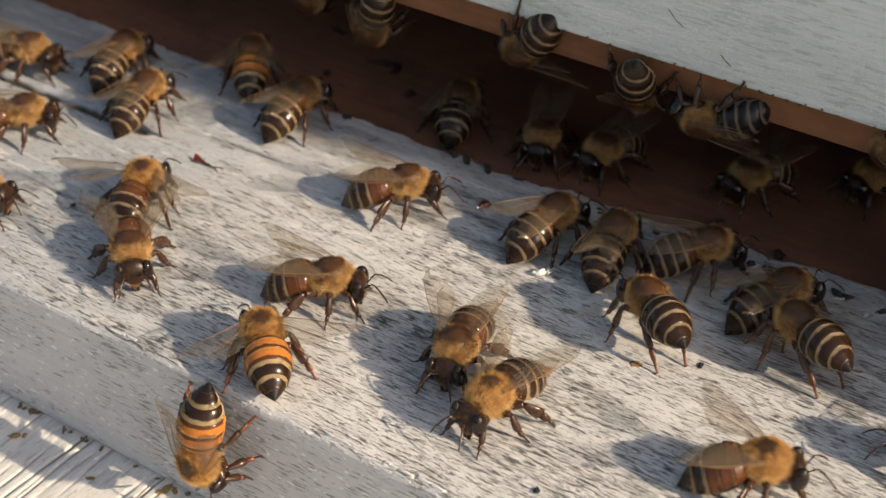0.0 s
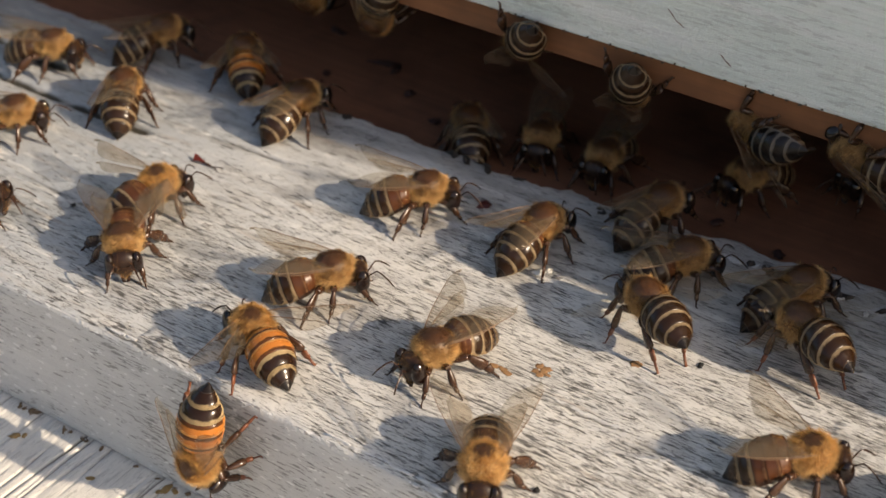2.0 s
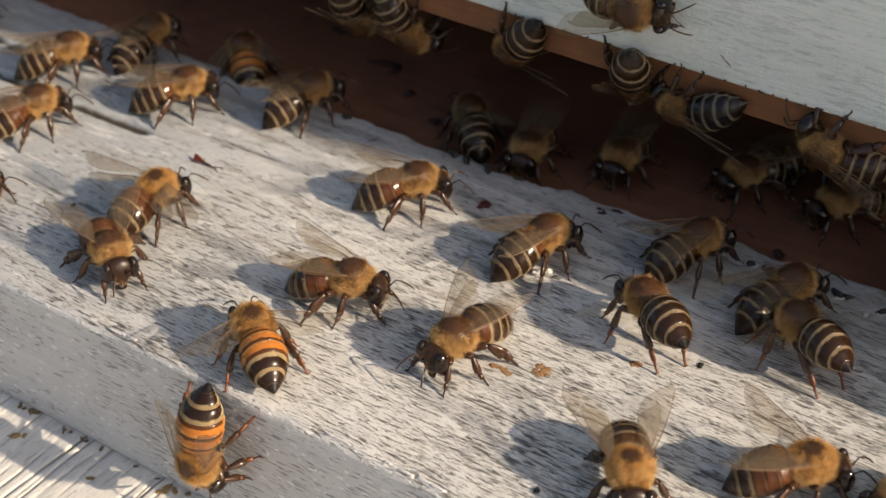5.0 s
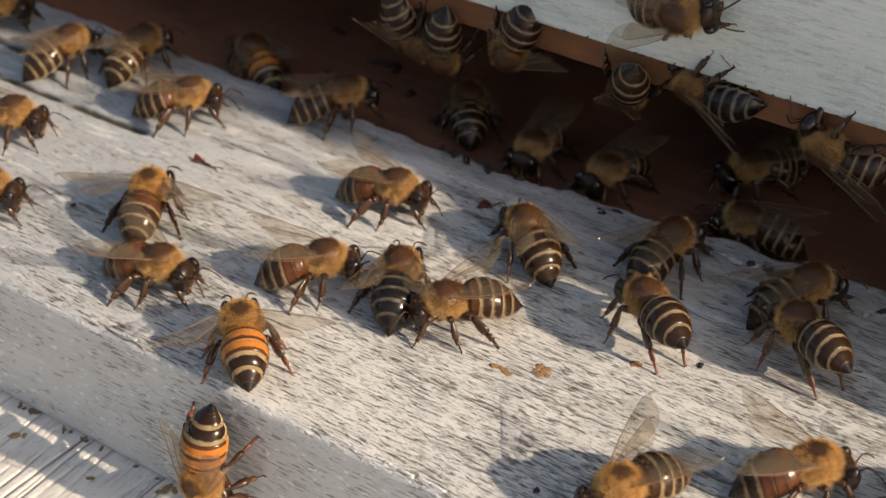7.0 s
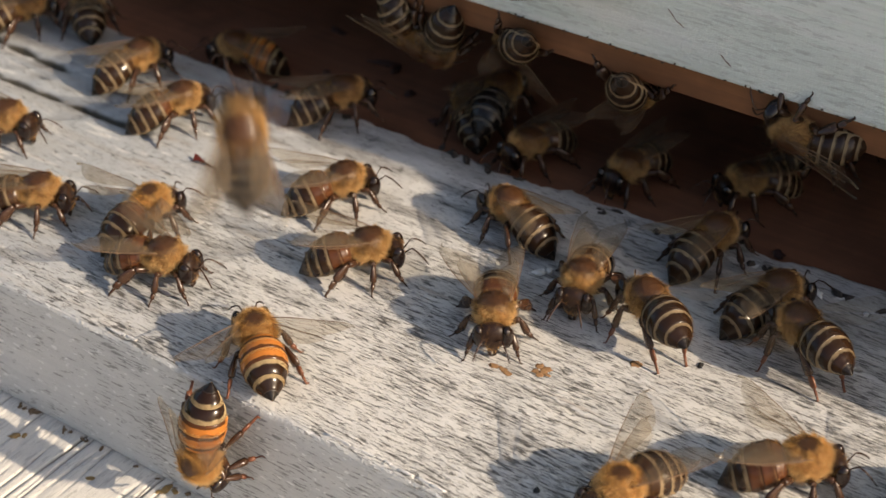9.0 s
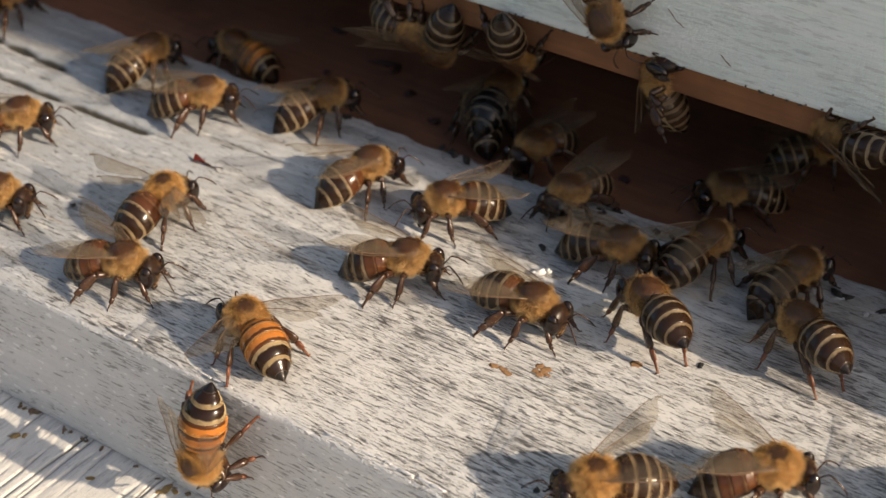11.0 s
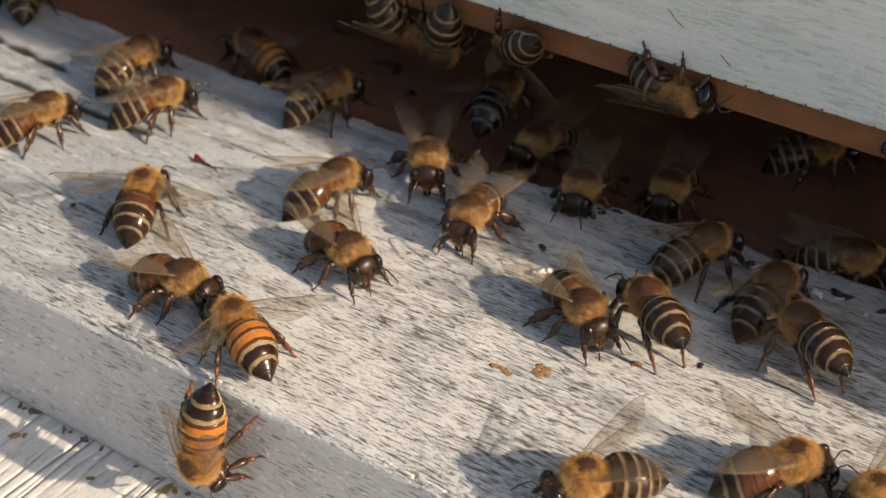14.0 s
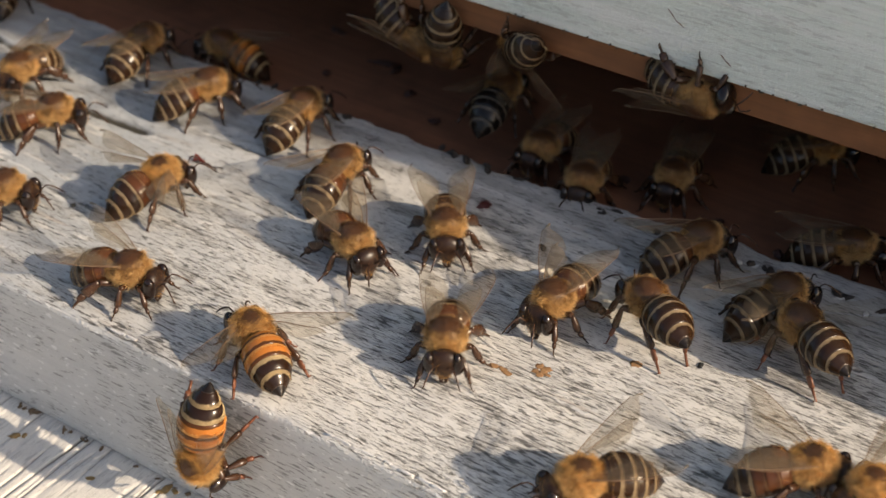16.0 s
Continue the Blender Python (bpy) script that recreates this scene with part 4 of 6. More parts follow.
def stroll(bee, rows):
    """Keys a bee along rows of seconds, place in millimetres and turn in degrees, and lets its legs step as it goes."""
    walk(bee, [(t, pose(x * MM, y * MM, z * MM, rx, ry, rz) @ Matrix.Translation((ahead(rx, ry, rz) * MM, 0, 0))) for t, x, y, z, rx, ry, rz in rows])
    stops = []
    for (t0, *a), (t1, *b) in zip(rows, rows[1:]):
        gone = math.dist(a[:3], b[:3]) + 0.05 * abs((b[5] - a[5] + 180) % 360 - 180)
        n = min(12, int(gone / 1.6)) if t1 - t0 < 1 else 0
        for k in range(n):
            stops.append((t0 + (t1 - t0) * k / n, (-1) ** k * min(16, 4 * gone)))
        if not n:
            stops.append((t0, 0))
    stops.append((16.0, 0))
    if sum(1 for s in stops if s[1]) < 4:
        return
    for leg in bee.children:
        if leg.name.startswith("leg"):
            rest, limb = leg.matrix_basis.copy(), leg["limb"]
            sign = 1 if limb in (0, 3, 4) else -1
            walk(leg, [(t, rest @ pose(0, 0, 0, 0, 0, sign * swing)) for t, swing in stops])


def motions():
    stroll(bees["A"], [
        (0, -3.9, 0.0, -7.4, -90, 88, -180), (4, -4.0, 0.0, -7.5, -90, 88, 180), (6.5, -4.0, 0.0, -7.5, -90, 88, 180), (7, -3.8, 0.0, -10.2, -90, 88, -180), (7.5, -3.8, 0.0, -6.9, -90, 88, 180),
        (8, -3.5, 0.0, -7.1, -90, 88, -180), (9, -3.7, 0.0, -7.2, -90, 87, 180), (11.5, -3.7, 0.0, -7.2, -90, 87, 180), (16, -3.9, 0.0, -7.3, -90, 87, 180),
    ])
    stroll(bees["B"], [
        (0, -3.5, 6.6, 0.0, 0, -0, 137), (0.5, -5.6, 6.2, 0.0, 0, -0, 150), (1, -7.5, 7.0, 0.0, 0, -0, 159), (1.5, -8.4, 6.8, 0.0, 0, -0, 171), (2, -4.8, 6.4, 0.0, 0, -0, 154),
        (2.5, -7.0, 7.2, 0.0, 0, -0, 155), (3, -4.2, 6.6, 0.0, 0, -0, 142), (3.5, -4.1, 6.4, 0.0, 0, -0, 143), (4, -5.0, 7.3, 0.0, 0, -0, 140), (6.5, -4.6, 5.6, 0.0, 0, -0, 149),
        (7, -6.2, 6.5, 0.0, 0, -0, 134), (7.5, -4.9, 7.4, 0.0, 0, -0, 124), (8, -4.8, 6.9, 0.0, 0, -0, 131), (8.5, -4.6, 6.7, 0.0, 0, -0, 138), (9, -4.0, 6.1, 0.0, 0, -0, 140),
        (11.5, -6.5, 7.2, 0.0, 0, -0, 157), (12, -4.5, 6.0, 0.0, 0, -0, 149), (12.5, -5.1, 7.0, 0.0, 0, -0, 139), (13, -4.1, 6.1, 0.0, 0, -0, 144), (13.5, -4.9, 5.7, 0.0, 0, -0, 149),
        (14, -7.4, 6.4, 0.0, 0, -0, 155), (14.5, -5.9, 6.3, 0.0, 0, -0, 151), (15, -4.2, 5.6, 0.0, 0, -0, 149), (15.5, -4.2, 5.6, 0.0, 0, -0, 149), (16, -4.5, 6.0, 0.0, 0, -0, 149),
    ])
    stroll(bees["C"], [
        (0, -25.3, 9.8, 0.0, 0, 0, -43), (0.5, -27.4, 9.7, 0.0, 0, 0, -54), (1, -25.2, 7.9, 0.0, 0, 0, -46), (1.5, -27.6, 11.3, 0.0, 0, 0, -48), (2, -27.2, 10.6, 0.0, 0, 0, -47),
        (2.5, -23.8, 7.6, 0.0, 0, 0, -39), (3, -26.9, 9.9, 0.0, 0, 0, -52), (3.5, -25.1, 5.6, 0.0, 0, 0, -54), (4, -27.3, 8.8, 0.0, 0, 0, -43), (6.5, -25.4, 7.7, 0.0, 0, 0, -6),
        (7, -20.3, 9.4, 0.0, 0, -0, 11), (7.5, -16.0, 12.1, 0.0, 0, -0, 14), (8, -19.9, 9.9, 0.0, 0, -0, 5), (8.5, -22.3, 9.3, 0.0, 0, -0, 19), (9, -20.7, 10.6, 0.0, 0, -0, 16),
        (11.5, -24.1, 7.2, 0.0, 0, -0, 20), (12, -21.6, 7.5, 0.0, 0, -0, 23), (12.5, -16.7, 9.8, 0.0, 0, -0, 22), (13, -20.4, 9.1, 0.0, 0, -0, 14), (13.5, -20.0, 7.9, 0.0, 0, -0, 16),
        (14, -16.2, 8.7, 0.0, 0, -0, 6), (14.5, -19.4, 8.0, 0.0, 0, -0, 10), (15, -21.1, 7.5, 0.0, 0, -0, 18), (15.5, -21.0, 7.2, 0.0, 0, -0, 16), (16, -22.2, 6.5, 0.0, 0, -0, 13),
    ])
    stroll(bees["D"], [
        (0, -33.8, 21.3, 0.0, 0, -0, 109), (0.5, -36.3, 22.5, 0.0, 0, -0, 123), (1, -33.6, 19.9, 0.0, 0, -0, 105), (1.5, -33.5, 19.1, 0.0, 0, -0, 109), (2, -31.2, 21.5, 0.0, 0, -0, 78),
        (2.5, -30.9, 22.9, 0.0, 0, -0, 79), (3, -30.5, 22.4, 0.0, 0, -0, 81), (3.5, -29.9, 19.5, 0.0, 0, -0, 79), (4, -29.9, 19.6, 0.0, 0, -0, 71), (6.5, -32.2, 22.1, 0.0, 0, -0, 119),
        (7, -31.8, 20.2, 0.0, 0, -0, 116), (7.5, -30.2, 20.5, 0.0, 0, -0, 100), (8, -30.1, 21.4, 0.0, 0, -0, 92), (8.5, -29.3, 21.4, 0.0, 0, -0, 71), (9, -29.2, 18.0, 0.0, 0, -0, 86),
        (11.5, -29.7, 20.9, 0.0, 0, -0, 88), (12, -29.9, 20.9, 0.0, 0, -0, 93), (12.5, -29.7, 21.0, 0.0, 0, -0, 91), (13, -29.0, 17.5, 0.0, 0, -0, 87), (13.5, -31.7, 18.4, 0.0, 0, -0, 115),
        (14, -32.4, 19.9, 0.0, 0, -0, 116), (14.5, -32.2, 20.7, 0.0, 0, -0, 109), (15, -33.6, 21.2, 0.0, 0, -0, 115), (15.5, -32.5, 22.2, 0.0, 0, -0, 105), (16, -32.3, 23.2, 0.0, 0, -0, 76),
    ])
    stroll(bees["E"], [
        (0, -2.7, 18.2, 0.0, 0, -0, 28), (0.5, -2.0, 19.1, 0.0, 0, -0, 37), (1, 1.7, 22.5, 0.0, 0, -0, 39), (1.5, -2.7, 19.3, 0.0, 0, -0, 20), (2, -3.2, 19.4, 0.0, 0, -0, 43),
        (2.5, 0.3, 22.6, 0.0, 0, -0, 41), (3, -3.1, 19.2, 0.0, 0, -0, 36), (3.5, -3.5, 18.3, 0.0, 0, -0, 25), (4, -0.5, 19.6, 0.0, 0, -0, 25), (6.5, -3.0, 18.4, 0.0, 0, -0, 7),
        (7, -5.3, 20.7, 0.0, 0, -0, 38), (7.5, -1.3, 23.8, 0.0, 0, -0, 66), (8, -0.9, 29.6, 0.0, 0, -0, 57), (8.5, -1.6, 27.1, 0.0, 0, -0, 41), (9, -2.6, 25.4, 0.0, 0, -0, 39),
        (11.5, 2.5, 25.9, 0.0, 0, -0, 13), (12, -2.0, 23.4, 0.0, 0, 0, -6), (12.5, 2.6, 22.4, 0.0, 0, 0, -13), (13, -0.8, 25.1, 0.0, 0, -0, 1), (13.5, -3.8, 23.8, 0.0, 0, -0, 2),
        (14, -4.8, 23.2, 0.0, 0, 0, -17), (14.5, -6.1, 24.2, 0.0, 0, 0, -31), (15, -9.1, 27.0, 0.0, 0, 0, -38), (15.5, -6.3, 24.7, 0.0, 0, 0, -36), (16, -5.5, 25.0, 0.0, 0, 0, -23),
    ])
    stroll(bees["F"], [
        (0, -6.5, 38.5, 0.0, 0, -0, 35), (0.5, -8.4, 36.6, 0.0, 0, -0, 43), (1, -9.9, 34.6, 0.0, 0, -0, 42), (1.5, -7.3, 37.6, 0.0, 0, -0, 33), (2, -3.8, 38.6, 0.0, 0, -0, 37),
        (2.5, -7.3, 37.3, 0.0, 0, -0, 35), (3, -10.3, 34.9, 0.0, 0, -0, 38), (3.5, -8.7, 37.1, 0.0, 0, -0, 39), (4, -4.0, 39.9, 0.0, 0, -0, 41), (6.5, -9.3, 37.9, 0.0, 0, -0, 45),
        (7, -7.4, 36.7, 0.0, 0, -0, 14), (7.5, -10.0, 35.7, 0.0, 0, -0, 26), (8, -9.9, 36.3, 0.0, 0, -0, 39), (8.5, -10.9, 37.1, 0.0, 0, -0, 54), (9, -13.2, 34.8, 0.0, 0, -0, 54),
        (11.5, -12.7, 39.8, 0.0, 0, -0, 71), (12, -13.9, 36.1, 0.0, 0, -0, 66), (12.5, -13.5, 37.2, 0.0, 0, -0, 72), (13, -11.6, 39.5, 0.0, 0, -0, 59), (13.5, -13.2, 37.1, 0.0, 0, -0, 64),
        (14, -14.4, 35.0, 0.0, 0, -0, 70), (14.5, -14.5, 39.7, 0.0, 0, -0, 74), (15, -12.8, 40.1, 0.0, 0, -0, 65), (15.5, -15.3, 37.1, 0.0, 0, -0, 82), (16, -15.9, 37.5, 0.0, 0, -0, 95),
    ])
    stroll(bees["G"], [
        (0, 15.0, 16.3, 0.0, 0, 0, -77), (0.5, 15.4, 15.1, 0.0, 0, 0, -86), (1, 14.7, 14.5, 0.0, 0, 0, -98), (1.5, 13.3, 14.7, 0.0, 0, 0, -110), (2, 13.5, 14.5, 0.0, 0, 0, -109),
        (2.5, 13.5, 14.5, 0.0, 0, 0, -109), (3, 13.1, 15.0, 0.0, 0, 0, -111), (3.5, 13.5, 15.3, 0.0, 0, 0, -107), (4, 14.5, 16.5, 0.0, 0, 0, -105), (6.5, 11.2, 17.8, 0.0, 0, 0, -100),
        (7, 9.7, 21.5, 0.0, 0, 0, -133), (7.5, 10.8, 20.4, 0.0, 0, 0, -148), (8, 11.3, 21.8, 0.0, 0, 0, -132), (8.5, 12.9, 21.4, 0.0, 0, 0, -103), (9, 14.8, 23.6, 0.0, 0, 0, -60),
        (10.25, 17.0, 26.4, 0.0, 0, 0, -23), (11.5, 19.1, 29.2, 0.0, 0, -0, 14), (12, 20.6, 32.8, 0.0, 0, -0, 22), (12.5, 19.2, 31.0, 0.0, 0, -0, 14), (13, 22.1, 29.7, 0.0, 0, 0, -4),
        (13.5, 22.3, 28.9, 0.0, 0, 0, -20), (14, 22.5, 29.2, 0.0, 0, 0, -31), (14.5, 19.1, 28.0, 0.0, 0, 0, -66), (15, 20.0, 24.9, 0.0, 0, 0, -89), (15.5, 19.9, 25.9, 0.0, 0, 0, -95),
        (16, 19.3, 28.8, 0.0, 0, 0, -94),
    ])
    stroll(bees["H"], [
        (0, 22.3, 11.5, 0.0, 0, 0, -99), (0.5, 23.5, 8.9, 0.0, 0, 0, -93), (1, 24.0, 7.0, 0.0, 0, 0, -68), (1.5, 27.2, 1.8, 0.0, 0, 0, -64), (2, 26.8, 3.1, 0.0, 0, 0, -63),
        (2.5, 27.4, 7.6, 0.0, 0, 0, -20), (3, 29.3, 9.2, 0.0, 0, 0, -6), (3.5, 39.0, 12.7, 0.0, 0, -0, 14), (4, 41.3, 13.5, 0.0, 0, 0, -1), (4.8, 39.2, 10.9, 0.0, 0, 0, -42),
        (5.6, 37.9, 8.6, 0.0, 0, 0, -91), (6.5, 39.4, 7.2, 0.0, 0, 0, -116), (7, 39.3, 7.3, 0.0, 0, 0, -115), (8, 39.3, 7.3, 0.0, 0, 0, -115), (8.5, 39.0, 7.6, 0.0, 0, 0, -112),
        (9, 39.3, 7.3, 0.0, 0, 0, -112), (11.5, 36.0, 6.4, 0.0, 0, 0, -137), (12, 35.8, 6.2, 0.0, 0, 0, -134), (12.5, 36.1, 6.3, 0.0, 0, 0, -135), (13.5, 36.0, 6.2, 0.0, 0, 0, -135),
        (14, 35.9, 6.1, 0.0, 0, 0, -132), (14.5, 36.3, 6.2, 0.0, 0, 0, -124), (15, 36.3, 5.7, 0.0, 0, 0, -124), (15.5, 35.6, 5.5, 0.0, 0, 0, -134), (16, 35.6, 5.9, 0.0, 0, 0, -131),
    ])
    stroll(bees["I"], [
        (0, 49.5, 18.4, 0.0, 0, -0, 33), (0.5, 53.6, 21.2, 0.0, 0, -0, 25), (1, 54.1, 21.2, 0.0, 0, -0, 23), (1.5, 51.3, 19.1, 0.0, 0, -0, 38), (2, 52.7, 21.7, 0.0, 0, -0, 31),
        (2.5, 52.2, 20.4, 0.0, 0, -0, 31), (3, 49.9, 18.8, 0.0, 0, -0, 36), (3.5, 51.4, 21.6, 0.0, 0, -0, 41), (4, 51.9, 20.4, 0.0, 0, -0, 38), (6.5, 55.2, 20.8, 0.0, 0, -0, 33),
        (7, 53.6, 20.8, 0.0, 0, -0, 40), (7.5, 53.5, 21.4, 0.0, 0, -0, 38), (8, 53.6, 20.4, 0.0, 0, -0, 31), (8.5, 51.0, 19.6, 0.0, 0, -0, 36), (9, 52.6, 20.9, 0.0, 0, -0, 33),
        (11.5, 50.5, 17.9, 0.0, 0, -0, 35), (12, 52.3, 19.7, 0.0, 0, -0, 43), (12.5, 53.6, 19.7, 0.0, 0, -0, 37), (13, 50.3, 17.7, 0.0, 0, -0, 35), (13.5, 51.4, 21.2, 0.0, 0, -0, 49),
        (14, 51.8, 20.0, 0.0, 0, -0, 41), (14.5, 50.7, 19.3, 0.0, 0, -0, 41), (15, 49.4, 17.5, 0.0, 0, -0, 32), (15.5, 50.6, 18.7, 0.0, 0, -0, 33), (16, 53.4, 20.3, 0.0, 0, -0, 31),
    ])
    stroll(bees["I2"], [
        (0, 61.0, 29.6, 0.0, 0, 0, -156), (1, 60.9, 28.3, 0.0, 0, 0, -160), (1.5, 65.6, 23.4, 0.0, 0, 0, -139), (2.5, 62.1, 22.2, 0.0, 0, 0, -136), (3, 57.3, 19.0, 0.0, 0, 0, -122),
        (3.5, 56.9, 19.4, 0.0, 0, 0, -121), (4, 58.4, 19.8, 0.0, 0, 0, -121), (6.5, 64.1, 22.9, 0.0, 0, 0, -132), (9, 64.9, 23.5, 0.0, 0, 0, -132), (11.5, 65.4, 23.8, 0.0, 0, 0, -132),
        (12.5, 61.9, 22.0, 0.0, 0, 0, -135), (13, 60.9, 20.7, 0.0, 0, 0, -127), (13.5, 60.1, 19.8, 0.0, 0, 0, -122), (14, 59.5, 19.7, 0.0, 0, 0, -123), (14.5, 59.6, 20.3, 0.0, 0, 0, -121),
        (15, 64.6, 22.6, 0.0, 0, 0, -128), (15.5, 64.1, 22.9, 0.0, 0, 0, -132), (16, 58.8, 20.3, 0.0, 0, 0, -122),
    ])
    stroll(bees["J"], [
        (0, 27.8, 33.3, 0.0, 0, -0, 144), (4, 27.7, 33.1, 0.0, 0, -0, 146), (6.5, 27.7, 33.1, 0.0, 0, -0, 145), (9, 27.8, 33.2, 0.0, 0, -0, 145), (11.5, 27.8, 33.3, 0.0, 0, -0, 144),
        (12.5, 27.8, 33.2, 0.0, 0, -0, 143), (14.5, 27.8, 33.2, 0.0, 0, -0, 143), (16, 27.8, 33.2, 0.0, 0, -0, 146),
    ])
    stroll(bees["K"], [
        (0, 42.7, 38.5, 0.0, 0, -0, 151), (2, 42.9, 38.5, 0.0, 0, -0, 151), (4, 42.8, 38.6, 0.0, 0, -0, 150), (6.5, 42.8, 38.4, 0.0, 0, -0, 150), (9, 43.1, 38.3, 0.0, 0, -0, 149),
        (11.5, 43.0, 38.6, 0.0, 0, -0, 147), (13, 43.2, 38.4, 0.0, 0, -0, 146), (16, 43.2, 38.4, 0.0, 0, -0, 146),
    ])
    stroll(bees["L"], [
        (0, 11.3, 43.2, 0.0, 0, -0, 77), (0.5, 10.7, 44.2, 0.0, 0, -0, 74), (1, 10.8, 40.2, 0.0, 0, -0, 84), (1.5, 10.8, 38.3, 0.0, 0, -0, 77), (2, 11.0, 40.6, 0.0, 0, -0, 82),
        (2.5, 10.5, 39.2, 0.0, 0, -0, 83), (3, 10.2, 33.5, 0.0, 0, -0, 64), (3.5, 10.5, 33.4, 0.0, 0, -0, 72), (4, 12.7, 38.6, 0.0, 0, -0, 68), (6.5, 11.3, 39.1, 0.0, 0, -0, 103),
        (7, 9.0, 39.0, 0.0, 0, -0, 143), (7.5, 8.5, 39.4, 0.0, 0, -0, 148), (8, 5.8, 40.5, 0.0, 0, -0, 146), (8.5, 5.8, 40.8, 0.0, 0, -0, 149), (9, 5.2, 41.0, 0.0, 0, -0, 163),
        (10.25, 1.6, 39.1, 0.0, 0, -0, -156), (11.5, -2.1, 37.2, 0.0, 0, 0, -115), (12, -1.2, 37.3, 0.0, 0, 0, -102), (12.5, -1.4, 36.0, 0.0, 0, 0, -113), (13, -2.0, 37.6, 0.0, 0, 0, -115),
        (13.5, 0.4, 38.1, 0.0, 0, 0, -100), (14, 2.7, 37.6, 0.0, 0, 0, -80), (14.5, 2.6, 32.2, 0.0, 0, 0, -92), (15, 4.8, 29.8, 0.0, 0, 0, -60), (15.5, 11.2, 24.2, 0.0, 0, 0, -50),
        (16, 13.0, 17.0, 0.0, 0, 0, -60),
    ])
    stroll(bees["M"], [
        (0, 18.5, 44.0, 0.0, 0, -0, 101), (0.5, 19.1, 48.1, 0.0, 0, -0, 90), (1, 19.0, 52.0, 0.0, 0, -0, 84), (1.5, 19.8, 50.8, 0.0, 0, -0, 77), (2, 20.4, 52.2, 0.0, 0, -0, 77),
        (2.5, 19.4, 60.4, -3.0, 0, -0, 50), (3, 21.5, 51.3, 0.0, 0, -0, 69), (3.5, 23.2, 61.4, -3.0, 0, -0, 50), (4, 27.9, 69.2, -3.0, 0, -0, 48), (6.5, 30.2, 78.9, -3.0, 0, -0, 41),
        (16, 30.2, 78.9, -3.0, 0, -0, 41),
    ])
    stroll(bees["N"], [
        (0, 29.2, 47.3, 0.0, 0, -0, 44), (0.5, 26.7, 44.3, 0.0, 0, -0, 51), (1, 26.8, 43.1, 0.0, 0, -0, 51), (1.5, 28.8, 45.4, 0.0, 0, -0, 41), (2, 28.1, 44.0, 0.0, 0, -0, 49),
        (2.5, 28.1, 45.8, 0.0, 0, -0, 45), (3, 27.9, 47.4, 0.0, 0, -0, 59), (3.5, 27.3, 44.3, 0.0, 0, -0, 54), (4, 27.6, 48.2, 0.0, 0, -0, 61), (6.5, 26.3, 47.3, 0.0, 0, -0, 76),
        (7, 24.8, 46.4, 0.0, 0, -0, 83), (7.5, 25.7, 45.9, 0.0, 0, -0, 68), (8, 26.4, 46.6, 0.0, 0, -0, 73), (8.5, 27.3, 48.8, 0.0, 0, -0, 70), (9, 28.5, 50.2, 0.0, 0, -0, 78),
        (11.5, 28.6, 48.3, 0.0, 0, -0, 70), (12, 30.4, 49.5, 0.0, 0, -0, 52), (12.5, 27.8, 49.3, 0.0, 0, -0, 77), (13, 29.7, 47.2, 0.0, 0, -0, 54), (13.5, 29.7, 47.2, 0.0, 0, -0, 56),
        (14, 28.6, 47.9, 0.0, 0, -0, 68), (14.5, 28.1, 48.0, 0.0, 0, -0, 70), (15, 28.9, 48.0, 0.0, 0, -0, 64), (15.5, 27.6, 47.3, 0.0, 0, -0, 69), (16, 27.8, 47.7, 0.0, 0, -0, 59),
    ])
    stroll(bees["N2"], [
        (0, 37.4, 76.0, -3.0, 0, 0, -114), (4, 36.2, 74.7, -3.0, 0, 0, -119), (6.5, 31.3, 55.8, -3.0, 0, 0, -141), (7, 27.7, 57.7, -3.0, 0, 0, -171), (7.5, 22.3, 60.5, -3.0, 0, 0, -170),
        (8, 15.0, 56.5, -3.0, 0, 0, -128), (8.5, 16.8, 39.9, 0.0, 0, 0, -79), (9, 19.8, 34.0, 0.0, 0, 0, -76), (10.25, 20.4, 38.7, 0.0, 0, 0, -19), (11.5, 21.0, 43.4, 0.0, 0, -0, 37),
        (12, 21.0, 45.3, 0.0, 0, -0, 64), (12.5, 24.1, 48.8, 0.0, 0, -0, 60), (13, 29.1, 57.6, -3.0, 0, -0, 38), (13.5, 36.0, 59.5, -3.0, 0, -0, 16), (14, 42.8, 58.4, -3.0, 0, -0, 12),
        (14.5, 42.3, 58.2, -3.0, 0, -0, 36), (15, 41.6, 60.9, -3.0, 0, -0, 31), (16, 41.5, 60.3, -3.0, 0, -0, 25),
    ])
